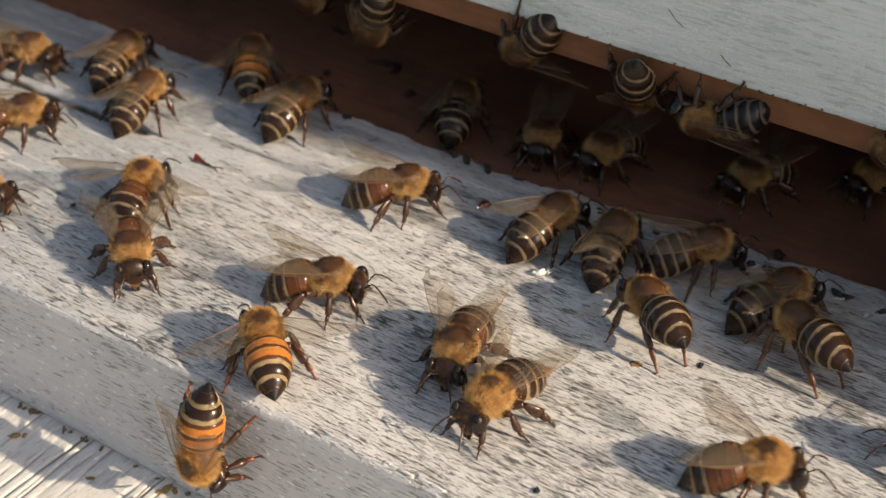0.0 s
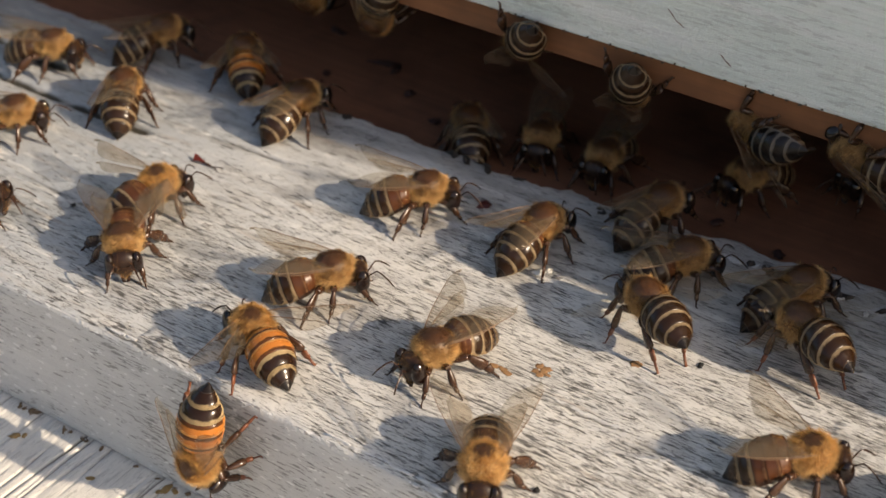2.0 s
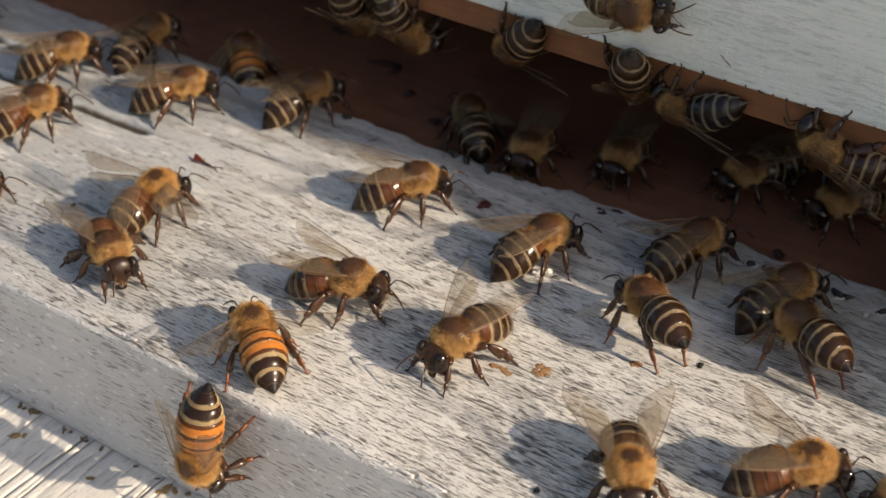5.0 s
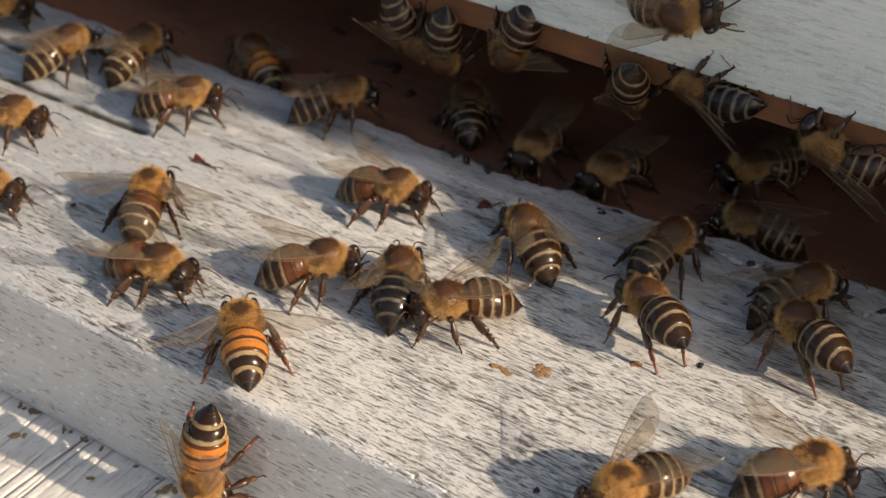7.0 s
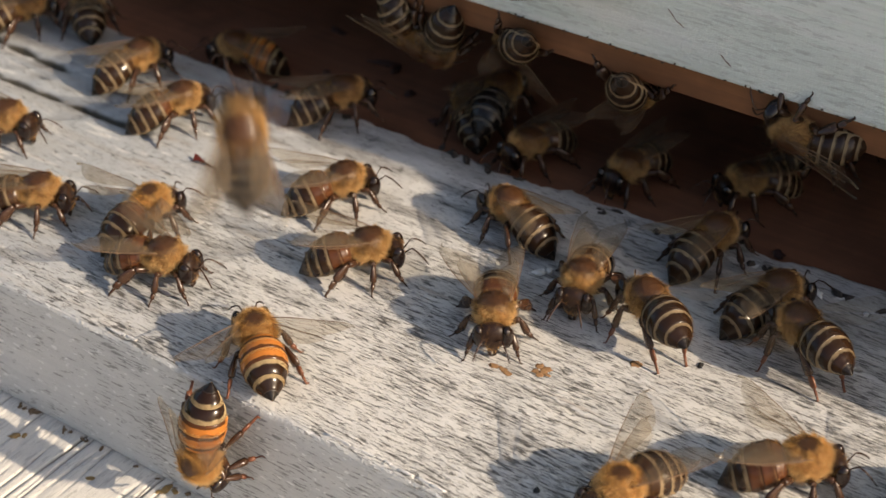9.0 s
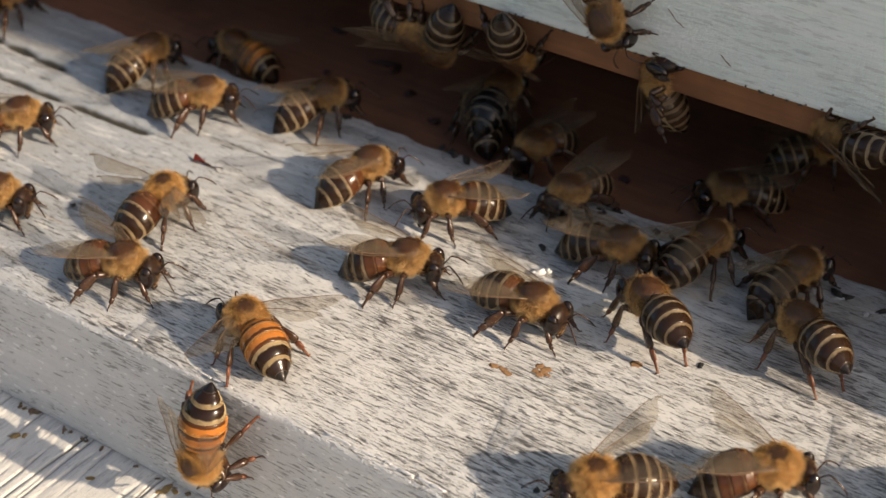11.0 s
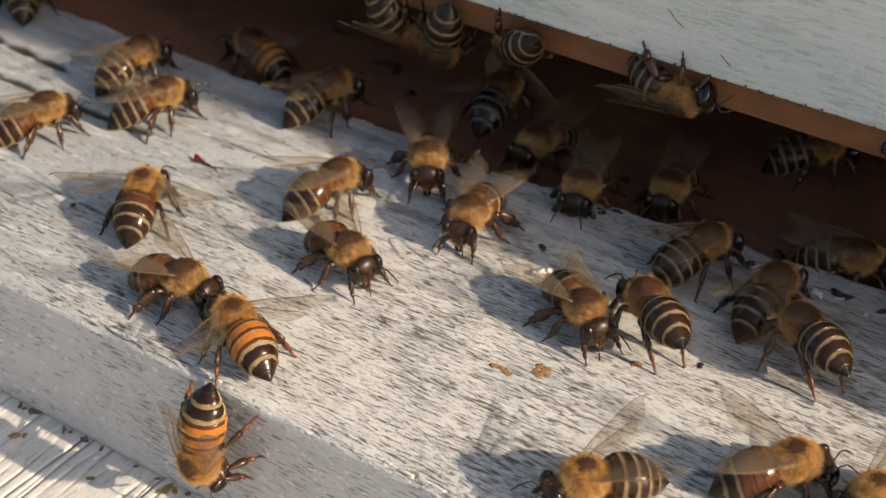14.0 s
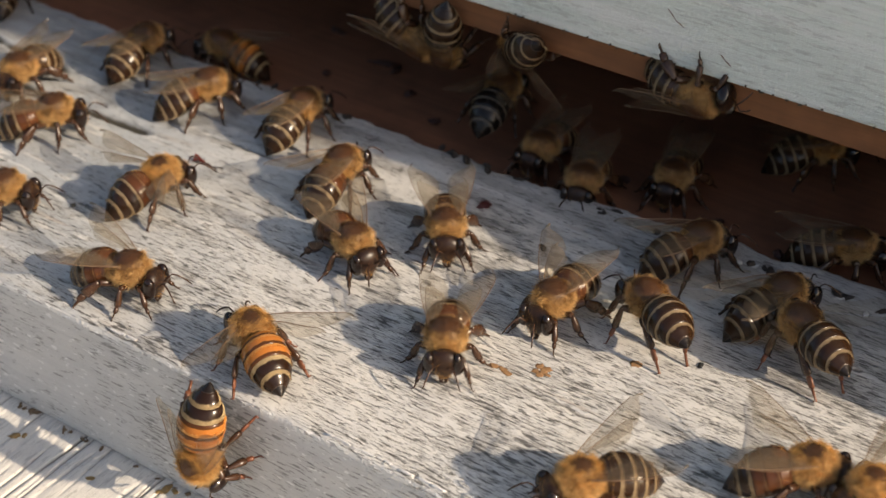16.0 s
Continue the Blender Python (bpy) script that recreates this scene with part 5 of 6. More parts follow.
    stroll(bees["O"], [
        (0, 39.7, 45.0, 0.0, 0, -0, 63), (0.5, 42.0, 47.4, 0.0, 0, -0, 57), (1, 40.2, 48.2, 0.0, 0, -0, 77), (1.5, 39.6, 45.4, 0.0, 0, -0, 70), (2, 40.9, 46.3, 0.0, 0, -0, 63),
        (2.5, 40.3, 47.3, 0.0, 0, -0, 68), (3, 39.8, 47.1, 0.0, 0, -0, 70), (3.5, 40.4, 47.1, 0.0, 0, -0, 69), (4, 39.8, 46.7, 0.0, 0, -0, 69), (6.5, 40.8, 45.7, 0.0, 0, -0, 64),
        (7, 41.5, 47.0, 0.0, 0, -0, 61), (7.5, 39.7, 44.2, 0.0, 0, -0, 60), (8, 39.5, 45.5, 0.0, 0, -0, 66), (8.5, 40.6, 48.8, 0.0, 0, -0, 69), (9, 39.1, 44.1, 0.0, 0, -0, 67),
        (11.5, 39.3, 49.9, 0.0, 0, -0, 74), (12, 39.6, 45.4, 0.0, 0, -0, 70), (12.5, 39.9, 46.5, 0.0, 0, -0, 65), (13, 39.9, 48.9, 0.0, 0, -0, 69), (13.5, 39.6, 44.9, 0.0, 0, -0, 66),
        (14, 38.1, 45.2, 0.0, 0, -0, 86), (14.5, 36.4, 45.6, 0.0, 0, -0, 105), (15, 35.9, 46.2, 0.0, 0, -0, 105), (15.5, 38.4, 43.0, 0.0, 0, -0, 73), (16, 39.8, 43.9, 0.0, 0, -0, 65),
    ])
    stroll(bees["P"], [
        (0, -48.3, 37.7, 0.0, 0, -0, 100), (0.5, -48.4, 36.0, 0.0, 0, -0, 104), (1, -49.3, 36.1, 0.0, 0, -0, 122), (1.5, -52.6, 36.3, 0.0, 0, -0, 135), (2, -51.4, 36.3, 0.0, 0, -0, 125),
        (2.5, -50.5, 36.6, 0.0, 0, -0, 105), (3, -49.7, 38.2, 0.0, 0, -0, 89), (3.5, -48.3, 39.6, 0.0, 0, -0, 94), (4, -47.1, 41.4, 0.0, 0, -0, 75), (6.5, -41.4, 41.4, 0.0, 0, -0, 38),
        (7, -42.0, 39.6, 0.0, 0, -0, 35), (7.5, -40.1, 38.5, 0.0, 0, -0, 32), (8, -38.1, 39.4, 0.0, 0, -0, 18), (8.5, -38.3, 39.5, 0.0, 0, -0, 35), (9, -42.2, 38.2, 0.0, 0, -0, 60),
        (11.5, -40.2, 41.1, 0.0, 0, -0, 32), (12, -43.2, 36.9, 0.0, 0, -0, 48), (12.5, -42.7, 38.2, 0.0, 0, -0, 53), (13, -41.2, 40.3, 0.0, 0, -0, 41), (13.5, -43.6, 39.2, 0.0, 0, -0, 53),
        (14, -44.8, 37.7, 0.0, 0, -0, 58), (14.5, -42.9, 40.1, 0.0, 0, -0, 50), (15, -42.0, 41.6, 0.0, 0, -0, 51), (15.5, -42.0, 42.9, 0.0, 0, -0, 54), (16, -41.7, 42.8, 0.0, 0, -0, 61),
    ])
    stroll(bees["Q"], [
        (0, -58.1, 44.1, 0.0, 0, -0, 99), (0.5, -58.0, 48.5, 0.0, 0, -0, 81), (1, -57.9, 49.6, 0.0, 0, -0, 89), (1.5, -54.6, 49.9, 0.0, 0, -0, 73), (2, -56.8, 50.6, 0.0, 0, -0, 65),
        (2.5, -56.3, 50.8, 0.0, 0, -0, 51), (3, -57.5, 48.4, 0.0, 0, -0, 56), (3.5, -57.2, 46.6, 0.0, 0, -0, 84), (4, -59.2, 51.4, 0.0, 0, -0, 82), (6.5, -57.0, 46.8, 0.0, 0, -0, 108),
        (7, -57.2, 46.8, 0.0, 0, -0, 93), (7.5, -56.0, 47.2, 0.0, 0, -0, 92), (8, -53.3, 49.4, 0.0, 0, -0, 73), (8.5, -51.4, 47.6, 0.0, 0, -0, 60), (9, -54.7, 43.8, 0.0, 0, -0, 74),
        (11.5, -54.6, 47.1, 0.0, 0, -0, 87), (12, -59.0, 49.4, 0.0, 0, -0, 109), (12.5, -55.6, 44.0, 0.0, 0, -0, 106), (13, -56.5, 46.6, 0.0, 0, -0, 115), (13.5, -57.7, 49.0, 0.0, 0, -0, 98),
        (14, -55.2, 44.1, 0.0, 0, -0, 81), (14.5, -58.5, 46.2, 0.0, 0, -0, 114), (15, -57.5, 45.0, 0.0, 0, -0, 110), (15.5, -58.1, 45.1, 0.0, 0, -0, 113), (16, -57.3, 47.3, 0.0, 0, -0, 91),
    ])
    stroll(bees["R"], [
        (0, -68.4, 36.1, 0.0, 0, -0, 15), (0.5, -65.9, 37.2, 0.0, 0, -0, 21), (1, -64.8, 39.5, 0.0, 0, -0, 38), (1.5, -62.2, 40.6, 0.0, 0, -0, 20), (2, -66.5, 38.7, 0.0, 0, -0, 21),
        (2.5, -67.5, 39.7, 0.0, 0, -0, 50), (3, -67.3, 38.6, 0.0, 0, -0, 64), (3.5, -66.3, 40.4, 0.0, 0, -0, 69), (4, -65.4, 40.0, 0.0, 0, -0, 58), (6.5, -62.7, 39.5, 0.0, 0, -0, 53),
        (7, -65.5, 41.2, 0.0, 0, -0, 77), (7.5, -64.9, 44.4, 0.0, 0, -0, 77), (8, -67.7, 47.0, 0.0, 0, -0, 105), (8.5, -71.5, 50.5, 0.0, 0, -0, 123), (9, -73.1, 51.5, 0.0, 0, -0, 135),
        (10.25, -79.6, 41.4, 0.0, 0, -0, 83), (11.5, -86.2, 31.2, 0.0, 0, -0, 30), (13.5, -86.2, 31.2, 0.0, 0, -0, 30), (14, -80.4, 32.2, 0.0, 0, -0, 12), (14.5, -66.7, 33.3, 0.0, 0, -0, 2),
        (15, -64.3, 33.0, 0.0, 0, -0, 2), (15.5, -67.0, 33.7, 0.0, 0, 0, -46), (16, -65.9, 31.9, 0.0, 0, 0, -83),
    ])
    stroll(bees["R2"], [
        (0, -89.7, 41.8, 0.0, 0, 0, -1), (4, -90.3, 40.5, 0.0, 0, -0, 5), (6.5, -82.6, 43.0, 0.0, 0, -0, 13), (7, -81.7, 43.8, 0.0, 0, -0, 25), (7.5, -78.6, 44.6, 0.0, 0, -0, 90),
        (8, -85.3, 45.9, 0.0, 0, -0, 80), (8.5, -82.7, 44.8, 0.0, 0, -0, 86), (9, -78.0, 45.5, 0.0, 0, -0, 58), (11.5, -83.6, 46.4, 0.0, 0, -0, 95), (12, -82.4, 50.0, 0.0, 0, -0, 126),
        (13, -84.5, 50.1, 0.0, 0, -0, 135), (13.5, -84.8, 48.9, 0.0, 0, -0, 127), (14, -85.1, 50.4, 0.0, 0, -0, 133), (14.5, -86.3, 49.2, 0.0, 0, -0, 131), (16, -88.4, 49.9, 0.0, 0, -0, 129),
    ])
    stroll(bees["S"], [
        (0, -56.6, 24.4, 0.0, 0, -0, 38), (0.5, -55.5, 24.7, 0.0, 0, -0, 49), (1, -55.8, 24.9, 0.0, 0, -0, 52), (1.5, -55.3, 24.8, 0.0, 0, -0, 50), (2, -57.5, 23.6, 0.0, 0, -0, 41),
        (2.5, -57.5, 23.3, 0.0, 0, -0, 45), (3, -55.5, 26.4, 0.0, 0, -0, 61), (3.5, -54.3, 27.7, 0.0, 0, -0, 63), (4, -55.4, 27.4, 0.0, 0, -0, 69), (6.5, -57.6, 26.1, 0.0, 0, -0, 42),
        (7, -57.7, 23.1, 0.0, 0, -0, 21), (7.5, -57.0, 23.3, 0.0, 0, -0, 38), (8, -56.6, 24.8, 0.0, 0, -0, 55), (8.5, -58.4, 22.9, 0.0, 0, -0, 27), (9, -57.8, 21.8, 0.0, 0, -0, 15),
        (11.5, -56.2, 25.1, 0.0, 0, -0, 54), (12, -55.7, 26.7, 0.0, 0, -0, 64), (12.5, -56.5, 24.9, 0.0, 0, -0, 55), (13, -57.9, 22.5, 0.0, 0, -0, 27), (13.5, -57.7, 25.2, 0.0, 0, -0, 42),
        (14, -54.9, 26.4, 0.0, 0, -0, 65), (14.5, -54.6, 26.9, 0.0, 0, -0, 62), (15, -56.2, 24.1, 0.0, 0, -0, 50), (15.5, -53.4, 25.9, 0.0, 0, -0, 50), (16, -53.7, 26.6, 0.0, 0, -0, 45),
    ])
    stroll(bees["T"], [
        (0, -48.5, 8.8, 0.0, 0, -0, 14), (0.5, -48.0, 9.8, 0.0, 0, -0, 25), (1, -51.3, 7.0, 0.0, 0, -0, 21), (1.5, -48.5, 8.2, 0.0, 0, -0, 22), (2, -48.5, 8.2, 0.0, 0, -0, 22),
        (2.5, -50.2, 7.0, 0.0, 0, -0, 21), (3, -47.5, 9.4, 0.0, 0, -0, 25), (3.5, -47.3, 8.8, 0.0, 0, -0, 24), (4, -51.0, 7.7, 0.0, 0, -0, 24), (6.5, -48.9, 11.7, 0.0, 0, -0, 31),
        (7, -47.7, 9.5, 0.0, 0, -0, 22), (7.5, -51.2, 5.1, 0.0, 0, -0, 19), (8, -47.8, 7.4, 0.0, 0, -0, 19), (8.5, -45.0, 12.6, 0.0, 0, -0, 37), (9, -41.7, 12.3, 0.0, 0, -0, 31),
        (11.5, -46.2, 9.0, 0.0, 0, -0, 22), (12, -45.5, 9.3, 0.0, 0, -0, 25), (12.5, -46.6, 9.3, 0.0, 0, -0, 24), (13, -50.6, 6.5, 0.0, 0, -0, 24), (13.5, -46.3, 9.3, 0.0, 0, -0, 28),
        (14, -50.6, 6.5, 0.0, 0, -0, 24), (14.5, -51.2, 6.1, 0.0, 0, -0, 24), (15, -46.6, 10.3, 0.0, 0, -0, 31), (15.5, -45.6, 14.8, 0.0, 0, -0, 43), (16, -45.8, 10.4, 0.0, 0, -0, 27),
    ])
    stroll(bees["U"], [
        (0, -43.2, 52.8, 0.0, 0, -0, 125), (0.5, -43.0, 52.0, 0.0, 0, -0, 132), (1, -49.3, 57.1, -3.0, 0, -0, 135), (1.5, -49.2, 56.9, -3.0, 0, -0, 145), (2, -44.4, 52.5, 0.0, 0, -0, 132),
        (2.5, -48.5, 57.0, -3.0, 0, -0, 132), (3, -43.1, 51.8, 0.0, 0, -0, 129), (3.5, -44.1, 51.5, 0.0, 0, -0, 132), (4, -49.8, 57.4, -3.0, 0, -0, 132), (6.5, -42.3, 51.7, 0.0, 0, -0, 148),
        (7, -47.3, 57.2, -3.0, 0, -0, 150), (7.5, -47.8, 57.5, -3.0, 0, -0, 146), (8, -48.3, 58.0, -3.0, 0, -0, 148), (8.5, -47.8, 57.0, -3.0, 0, -0, 169), (9, -50.1, 56.2, -3.0, 0, 0, -163),
        (11.5, -50.3, 56.6, -3.0, 0, -0, 167), (12, -50.0, 56.4, -3.0, 0, -0, 163), (12.5, -46.4, 56.3, -3.0, 0, -0, 163), (13, -48.8, 57.1, -3.0, 0, -0, 168), (13.5, -50.2, 57.3, -3.0, 0, -0, 161),
        (14, -48.6, 58.1, -3.0, 0, -0, 167), (14.5, -51.1, 57.4, -3.0, 0, -0, 172), (15, -50.3, 58.0, -3.0, 0, -0, 167), (15.5, -50.7, 58.0, -3.0, 0, -0, 175), (16, -51.9, 55.5, -3.0, 0, 0, -177),
    ])
    stroll(bees["V"], [
        (0, -30.1, 47.7, 0.0, 0, -0, 89), (0.5, -30.0, 48.6, 0.0, 0, -0, 92), (1, -30.3, 48.4, 0.0, 0, -0, 92), (1.5, -30.0, 44.5, 0.0, 0, -0, 96), (2, -29.7, 47.1, 0.0, 0, -0, 88),
        (2.5, -30.1, 45.2, 0.0, 0, -0, 92), (3, -29.6, 45.9, 0.0, 0, -0, 87), (3.5, -30.1, 49.3, 0.0, 0, -0, 83), (4, -30.2, 49.9, 0.0, 0, -0, 78), (6.5, -26.9, 50.3, 0.0, 0, -0, 58),
        (7, -25.5, 51.5, 0.0, 0, -0, 51), (7.5, -27.3, 50.0, 0.0, 0, -0, 60), (8, -29.2, 49.9, 0.0, 0, -0, 54), (8.5, -27.8, 47.6, 0.0, 0, -0, 77), (9, -25.8, 51.4, 0.0, 0, -0, 57),
        (11.5, -27.3, 49.3, 0.0, 0, -0, 65), (12, -25.3, 51.7, 0.0, 0, -0, 57), (12.5, -26.2, 50.0, 0.0, 0, -0, 63), (13, -28.9, 46.7, 0.0, 0, -0, 70), (13.5, -27.7, 49.1, 0.0, 0, -0, 65),
        (14, -28.0, 51.6, 0.0, 0, -0, 73), (14.5, -28.1, 46.6, 0.0, 0, -0, 81), (15, -29.0, 45.1, 0.0, 0, -0, 101), (15.5, -29.9, 45.9, 0.0, 0, -0, 110), (16, -28.3, 45.7, 0.0, 0, -0, 91),
    ])
    stroll(bees["W"], [
        (0, -15.5, 63.0, -3.0, 0, -0, 110), (0.5, -13.5, 60.0, -3.0, 0, -0, 109), (1, -13.4, 60.0, -3.0, 0, -0, 111), (1.5, -13.5, 59.9, -3.0, 0, -0, 122), (2, -11.5, 58.5, -3.0, 0, -0, 126),
        (2.5, -10.2, 58.9, -3.0, 0, -0, 127), (3, -12.2, 60.0, -3.0, 0, -0, 126), (3.5, -12.9, 60.0, -3.0, 0, -0, 128), (4, -12.7, 60.3, -3.0, 0, -0, 128), (6.5, -14.2, 61.5, -3.0, 0, -0, 143),
        (7, -14.8, 63.4, -3.0, 0, -0, 124), (9, -14.4, 62.8, -3.0, 0, -0, 131), (11.5, -12.4, 62.4, -3.0, 0, -0, 131), (11.667, -12.4, 62.7, -3.0, 0, -0, -174), (11.833, -12.4, 63.1, -3.0, 0, -0, -118),
        (12, -12.5, 63.4, -3.0, 0, 0, -63), (12.5, -14.8, 61.2, -3.0, 0, 0, -74), (13, -17.5, 56.6, -3.0, 0, 0, -61), (13.5, -11.7, 49.5, 0.0, 0, 0, -59), (14, -8.4, 44.5, 0.0, 0, 0, -57),
        (14.5, -6.3, 41.3, 0.0, 0, 0, -62), (15, -5.4, 37.9, 0.0, 0, 0, -79), (15.5, -3.6, 35.5, 0.0, 0, 0, -61), (16, 1.6, 33.7, 0.0, 0, 0, -54),
    ])
    stroll(bees["X1"], [
        (0, -1.7, 60.9, -3.0, 0, 0, -70), (3.5, -1.7, 60.1, -3.0, 0, 0, -70), (6.5, -1.5, 55.6, -3.0, 0, 0, -87), (7, -1.1, 58.1, -3.0, 0, 0, -87), (8.5, -1.6, 57.2, -3.0, 0, 0, -100),
        (9, -2.0, 58.2, -3.0, 0, 0, -110), (11.5, -0.9, 58.2, -3.0, 0, 0, -103), (13, -1.5, 58.7, -3.0, 0, 0, -107), (14, -1.2, 59.1, -3.0, 0, 0, -99), (16, -0.2, 58.6, -3.0, 0, 0, -89),
    ])
    stroll(bees["X2"], [
        (0, 6.7, 62.3, -3.0, 0, 0, -101), (1.5, 7.4, 61.0, -3.0, 0, 0, -93), (3.5, 7.6, 63.1, -3.0, 0, 0, -67), (6.5, 10.2, 59.7, -3.0, 0, 0, -103), (7.5, 8.7, 57.6, -3.0, 0, 0, -104),
        (9, 11.3, 60.6, -3.0, 0, 0, -102), (11.5, 9.5, 46.7, 0.0, 0, 0, -98), (12, 9.3, 47.1, 0.0, 0, 0, -100), (12.5, 10.8, 46.4, 0.0, 0, 0, -92), (13, 8.7, 54.2, -3.0, 0, 0, -69),
        (13.5, 10.8, 49.4, 0.0, 0, 0, -76), (14.5, 8.1, 54.5, -3.0, 0, 0, -76), (16, 7.9, 55.2, -3.0, 0, 0, -75),
    ])
    stroll(bees["X3"], [
        (0, 24.6, 67.2, -3.0, 0, 0, -113), (4, 24.0, 66.8, -3.0, 0, 0, -113), (6.5, 23.5, 68.6, -3.0, 0, 0, -125), (9, 24.6, 65.8, -3.0, 0, 0, -130), (11.5, 22.5, 61.3, -3.0, 0, 0, -142),
        (12, 21.0, 60.5, -3.0, 0, 0, -133), (13, 19.1, 60.5, -3.0, 0, 0, -107), (13.5, 18.1, 59.3, -3.0, 0, 0, -82), (16, 16.8, 62.1, -3.0, 0, 0, -80),
    ])
    stroll(bees["L2"], [
        (0, -160.0, -70.0, -18.7, 0, -0, 40), (6.2, -160.0, -70.0, -18.7, 0, -0, 40), (6.5, -90.0, -40.0, 5.0, 0, -0, 40), (6.55, -44.7, -32.1, 10.0, 0, -0, 76), (6.6, 0.6, -24.1, 15.0, 0, -0, 112),
        (6.7, -1.9, 14.2, 5.0, 0, -0, 99), (6.8, 0.2, 21.7, 1.0, 0, -0, 80), (6.9, 0.2, 24.3, 0.0, 0, -0, 110), (7, 2.0, 24.2, 0.0, 0, -0, 116), (7.1, -0.1, 31.4, 0.0, 0, -0, 116),
        (7.2, -3.8, 40.5, 0.0, 0, -0, 109), (7.5, -4.6, 42.8, 0.0, 0, -0, 116), (8, -13.1, 53.0, 0.0, 0, -0, 106), (8.5, -11.5, 60.6, 0.0, 0, -0, 98), (9, -9.6, 64.1, 0.0, 0, -0, 98),
        (16, -9.6, 64.1, 0.0, 0, -0, 98),
    ])
    stroll(bees["SX"], [
        (0, -3.0, 59.2, 17.0, -140, 36, 149), (0.5, -3.0, 59.4, 16.9, -145, 30, 140), (1, -2.8, 59.2, 17.0, -140, 38, 147), (1.5, -2.4, 59.5, 18.0, -151, 22, 127), (2, -2.5, 59.4, 18.3, -156, 20, 120),
        (2.5, -3.0, 59.7, 16.6, -154, 45, 125), (3, -2.8, 59.6, 16.6, -150, 42, 132), (3.5, -4.0, 59.3, 17.4, -143, 32, 143), (4, -3.9, 59.4, 17.7, -145, 28, 139), (6.5, -4.6, 59.5, 15.4, -146, 42, 138),
        (7, -4.7, 59.2, 15.7, -142, 53, 142), (7.5, -4.1, 59.5, 15.5, -147, 47, 136), (8, -3.2, 59.5, 18.3, -155, 23, 121), (8.5, -3.1, 59.2, 18.0, -151, 11, 123), (9, -3.5, 59.1, 18.2, -151, 9, 124),
        (11.5, -3.4, 59.7, 16.0, 178, 40, 87), (12, -3.2, 59.3, 18.3, -155, 17, 120), (12.5, -3.9, 59.5, 18.1, -154, 23, 123), (13, -3.1, 59.4, 18.1, -155, 20, 121), (13.5, -4.0, 59.3, 18.3, -152, 14, 123),
        (14, -3.6, 59.2, 17.7, -147, 12, 131), (14.5, -3.7, 59.0, 16.0, -137, 40, 153), (15, -3.0, 59.5, 18.3, -151, 24, 128), (15.5, -4.5, 59.3, 18.2, -152, 15, 124), (16, -2.7, 59.1, 17.9, -149, 9, 127),
    ])
    stroll(bees["SY"], [
        (0, 13.2, 59.7, 16.4, -169, 32, 105), (0.5, 13.1, 59.6, 17.0, -169, 29, 104), (1, 13.0, 59.8, 16.2, -168, 47, 107), (1.5, 12.2, 59.6, 16.6, -162, 30, 113), (2, 12.4, 59.6, 16.5, -164, 26, 110),
        (4, 12.5, 59.7, 17.8, -171, 33, 101), (6.5, 12.6, 59.6, 16.6, -162, 28, 113), (7.5, 11.5, 59.7, 15.7, -162, 31, 113), (8, 11.6, 59.6, 16.9, -160, 27, 115), (8.5, 10.0, 59.6, 15.9, -165, 29, 109),
        (9, 12.9, 59.2, 16.6, -173, 16, 98), (9.833, 15.6, 57.9, 16.8, -159, -30, 122), (10.667, 18.3, 56.6, 17.1, 173, -77, 171), (11.5, 21.1, 55.3, 17.4, 63, -47, -57), (12, 20.0, 55.4, 17.0, 60, -46, -54),
        (12.5, 18.4, 55.3, 18.2, 66, -49, -59), (12.75, 17.6, 56.4, 18.4, 96, -24, -33), (13, 16.9, 57.5, 18.5, 130, -15, 0), (13.5, 18.1, 57.5, 18.9, 130, -11, -0), (14, 20.3, 57.5, 18.8, 131, -1, 0),
        (14.5, 20.0, 57.5, 19.0, 131, -5, -0), (15, 23.5, 57.5, 18.7, 131, 6, -0), (15.5, 20.7, 57.5, 18.9, 131, -6, 0), (16, 22.5, 57.5, 19.4, 131, -4, 0),
    ])
    stroll(bees["SZ"], [
        (0, 22.1, 57.5, 16.7, -131, 9, -180), (1, 20.4, 57.6, 13.0, -127, 28, 180), (2, 29.4, 58.7, 17.0, -134, -8, 144), (3, 27.1, 58.2, 18.5, -128, -18, 165), (3.5, 23.3, 58.4, 20.2, -128, -15, 159),
        (4, 18.1, 57.5, 19.0, -131, 9, -180), (6.5, 22.4, 58.8, 16.8, -141, -2, 133), (7, 21.9, 58.3, 20.1, -130, -12, 164), (7.5, 19.6, 57.5, 18.8, -131, -0, 180), (8, 21.1, 57.5, 20.9, -129, -18, -180),
        (8.5, 16.6, 57.6, 23.2, -129, -23, -180), (8.7, 13.0, 58.5, 23.7, -130, -13, 153), (8.8, 13.5, 55.5, 22.6, -100, -14, 150), (8.9, 13.0, 46.0, 23.0, -20, -30, 135), (8.967, -0.6, 8.0, 25.0, 0, -52, 122), (9, -2.5, 6.0, 29.6, 0, -57, 124), (9.033, -4.6, 4.0, 34.2, 0, -60, 126),
        (9.133, -75.0, -12.0, 22.0, 0, -20, 150), (9.4, -170.0, -60.0, -18.7, 0, -0, 170), (16, -170.0, -60.0, -18.7, 0, -0, 170),
    ])
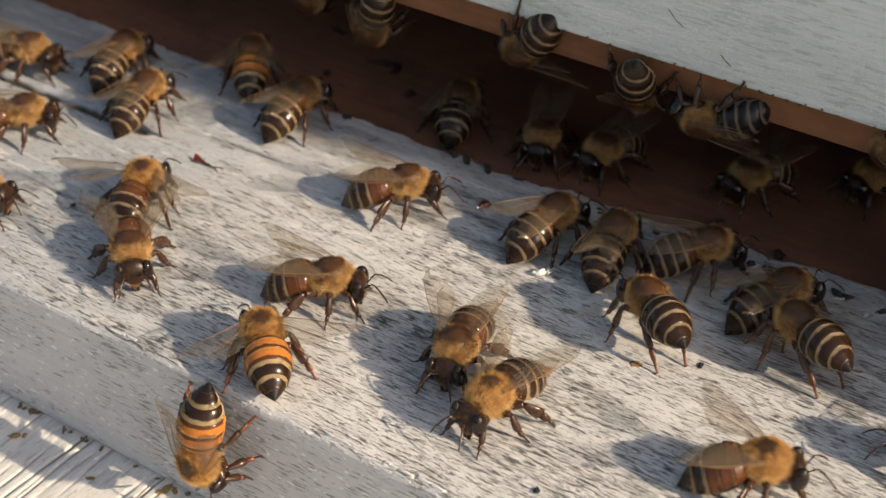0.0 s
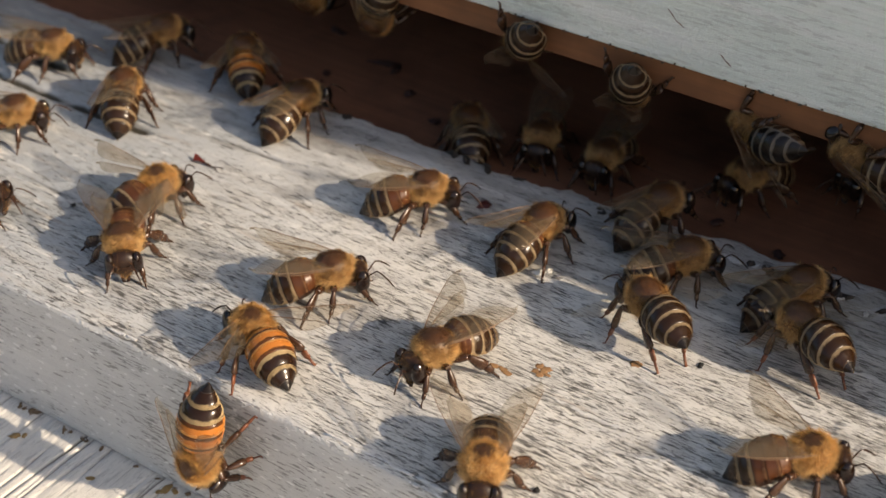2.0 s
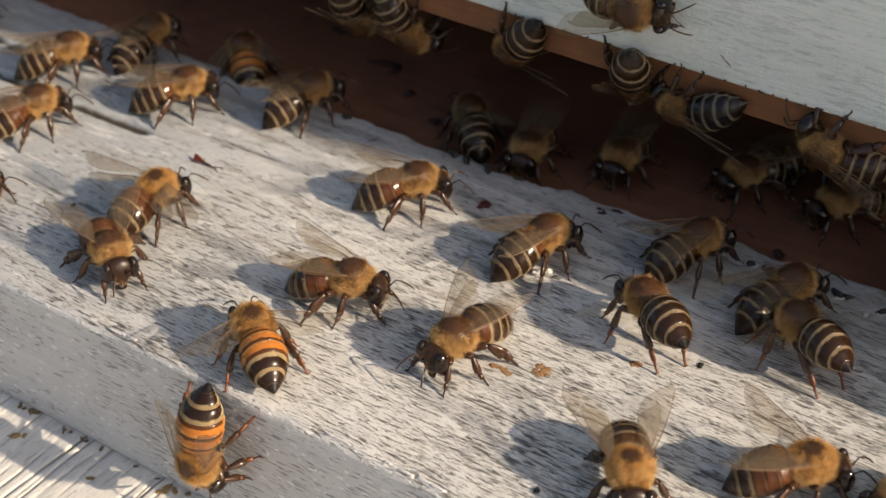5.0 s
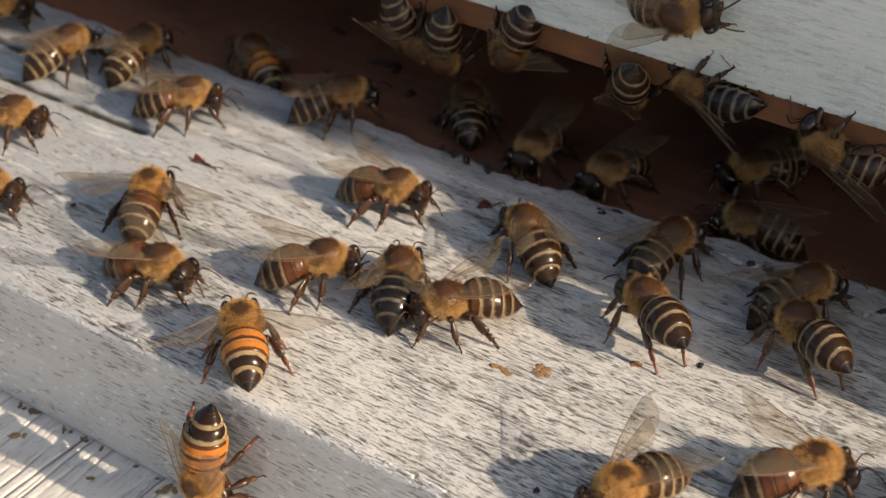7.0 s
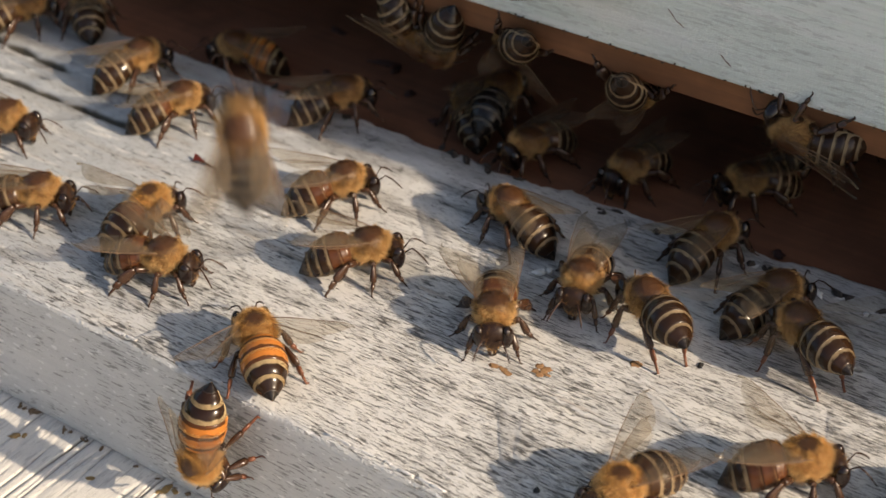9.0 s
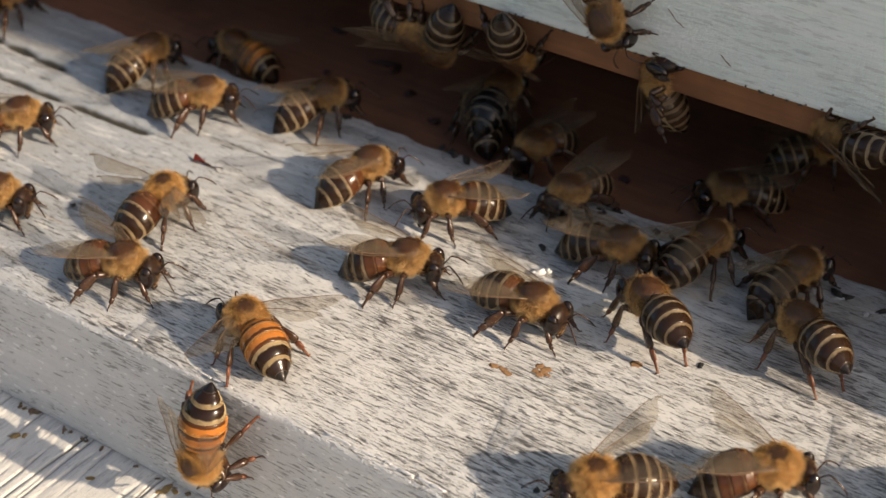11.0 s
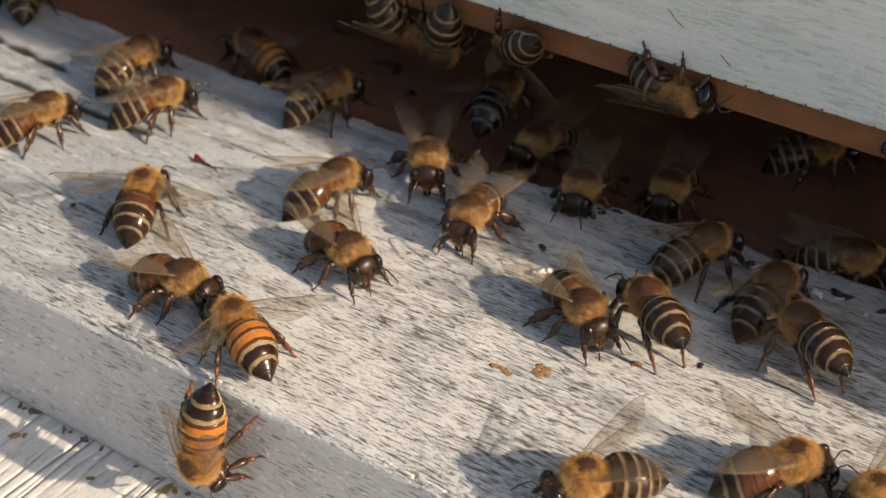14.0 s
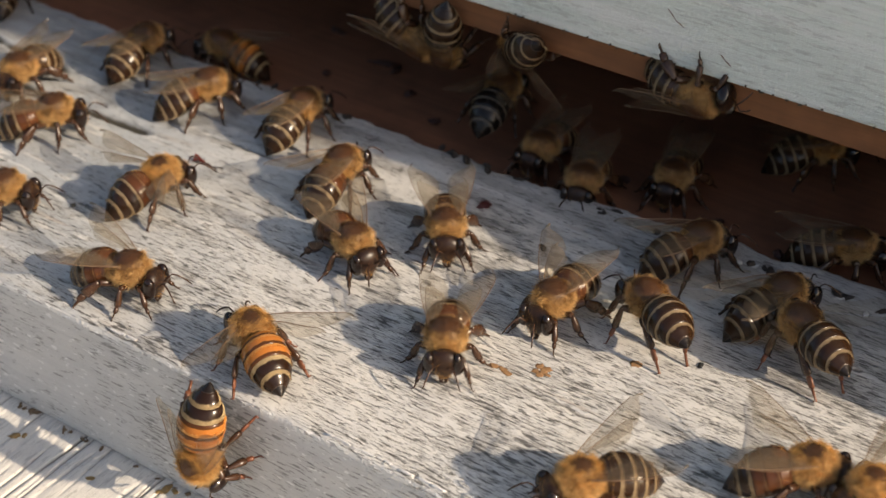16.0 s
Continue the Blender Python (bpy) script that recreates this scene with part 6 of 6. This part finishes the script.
    stroll(bees["SW"], [
        (0, 45.6, 58.6, 19.7, -133, -6, 151), (1, 44.5, 58.7, 20.0, -134, -5, 148), (2, 41.5, 58.4, 17.7, -130, -10, 159), (3, 44.0, 58.3, 18.6, -128, -15, 163), (4, 37.9, 57.6, 18.3, -129, -19, -180),
        (6.5, 37.9, 57.6, 18.0, -128, -25, -180), (7.5, 38.5, 57.6, 18.3, -129, -22, 180), (8.5, 35.5, 57.5, 17.8, -130, -16, -180), (9, 33.9, 57.5, 18.8, -130, -14, 180), (11.5, 39.5, 58.7, 19.7, -134, -6, 148),
        (12.5, 38.4, 57.6, 19.8, -127, -30, -180), (13, 44.0, 58.4, 18.6, -130, -10, 159), (16, 49.3, 58.4, 19.2, -133, 5, 161),
    ])
    stroll(bees["SV"], [
        (0, 3.4, 54.8, 34.2, 90, -3, -0), (3, 4.9, 54.8, 32.6, 90, 3, -0), (3.5, 8.7, 54.8, 31.0, 90, -4, -0), (4, 14.9, 54.8, 26.3, 90, 6, 0), (6.5, 15.8, 54.8, 30.1, 90, -10, 0),
        (7, 21.1, 54.8, 28.9, 90, -9, 0), (7.5, 17.2, 54.8, 31.8, 90, -12, 0), (9, 8.7, 54.8, 30.3, 90, -1, 0), (10.25, 10.4, 54.8, 27.3, 90, 36, 0), (11.5, 12.1, 54.8, 24.3, 90, 72, -0),
        (12, 11.9, 54.8, 25.5, 90, 66, 0), (12.5, 6.1, 54.8, 24.3, -90, 51, 180), (13, 4.6, 54.8, 28.9, -90, 35, 180), (16, 3.0, 54.8, 36.0, -90, 33, 180),
    ])
    stroll(bees["SU"], [
        (0, -25.9, 59.5, 12.4, -149, 52, 132), (3, -23.0, 59.6, 14.7, -153, 50, 127), (4, -19.8, 59.5, 14.7, 157, 40, 59), (6.5, -18.5, 59.6, 12.5, 164, 50, 68), (8, -17.3, 59.2, 12.9, 143, 44, 38),
        (9, -17.5, 59.3, 13.2, 146, 43, 42), (11.5, -17.0, 57.5, 15.8, 130, -10, -0), (12, -18.5, 58.5, 15.2, 137, 17, 26), (12.5, -19.9, 59.6, 14.6, 159, 37, 62), (16, -16.4, 58.4, 13.9, 133, 25, 15),
    ])
    stroll(bees["SV2"], [
        (0, -36.3, 59.7, 14.4, -162, 47, 114), (4, -35.4, 59.7, 14.8, 178, 38, 87), (6.5, -14.4, 59.7, 11.7, -169, 53, 105), (9, -15.4, 59.6, 12.7, -150, 47, 131), (16, -14.2, 59.7, 12.9, -164, 51, 111),
    ])


motions()
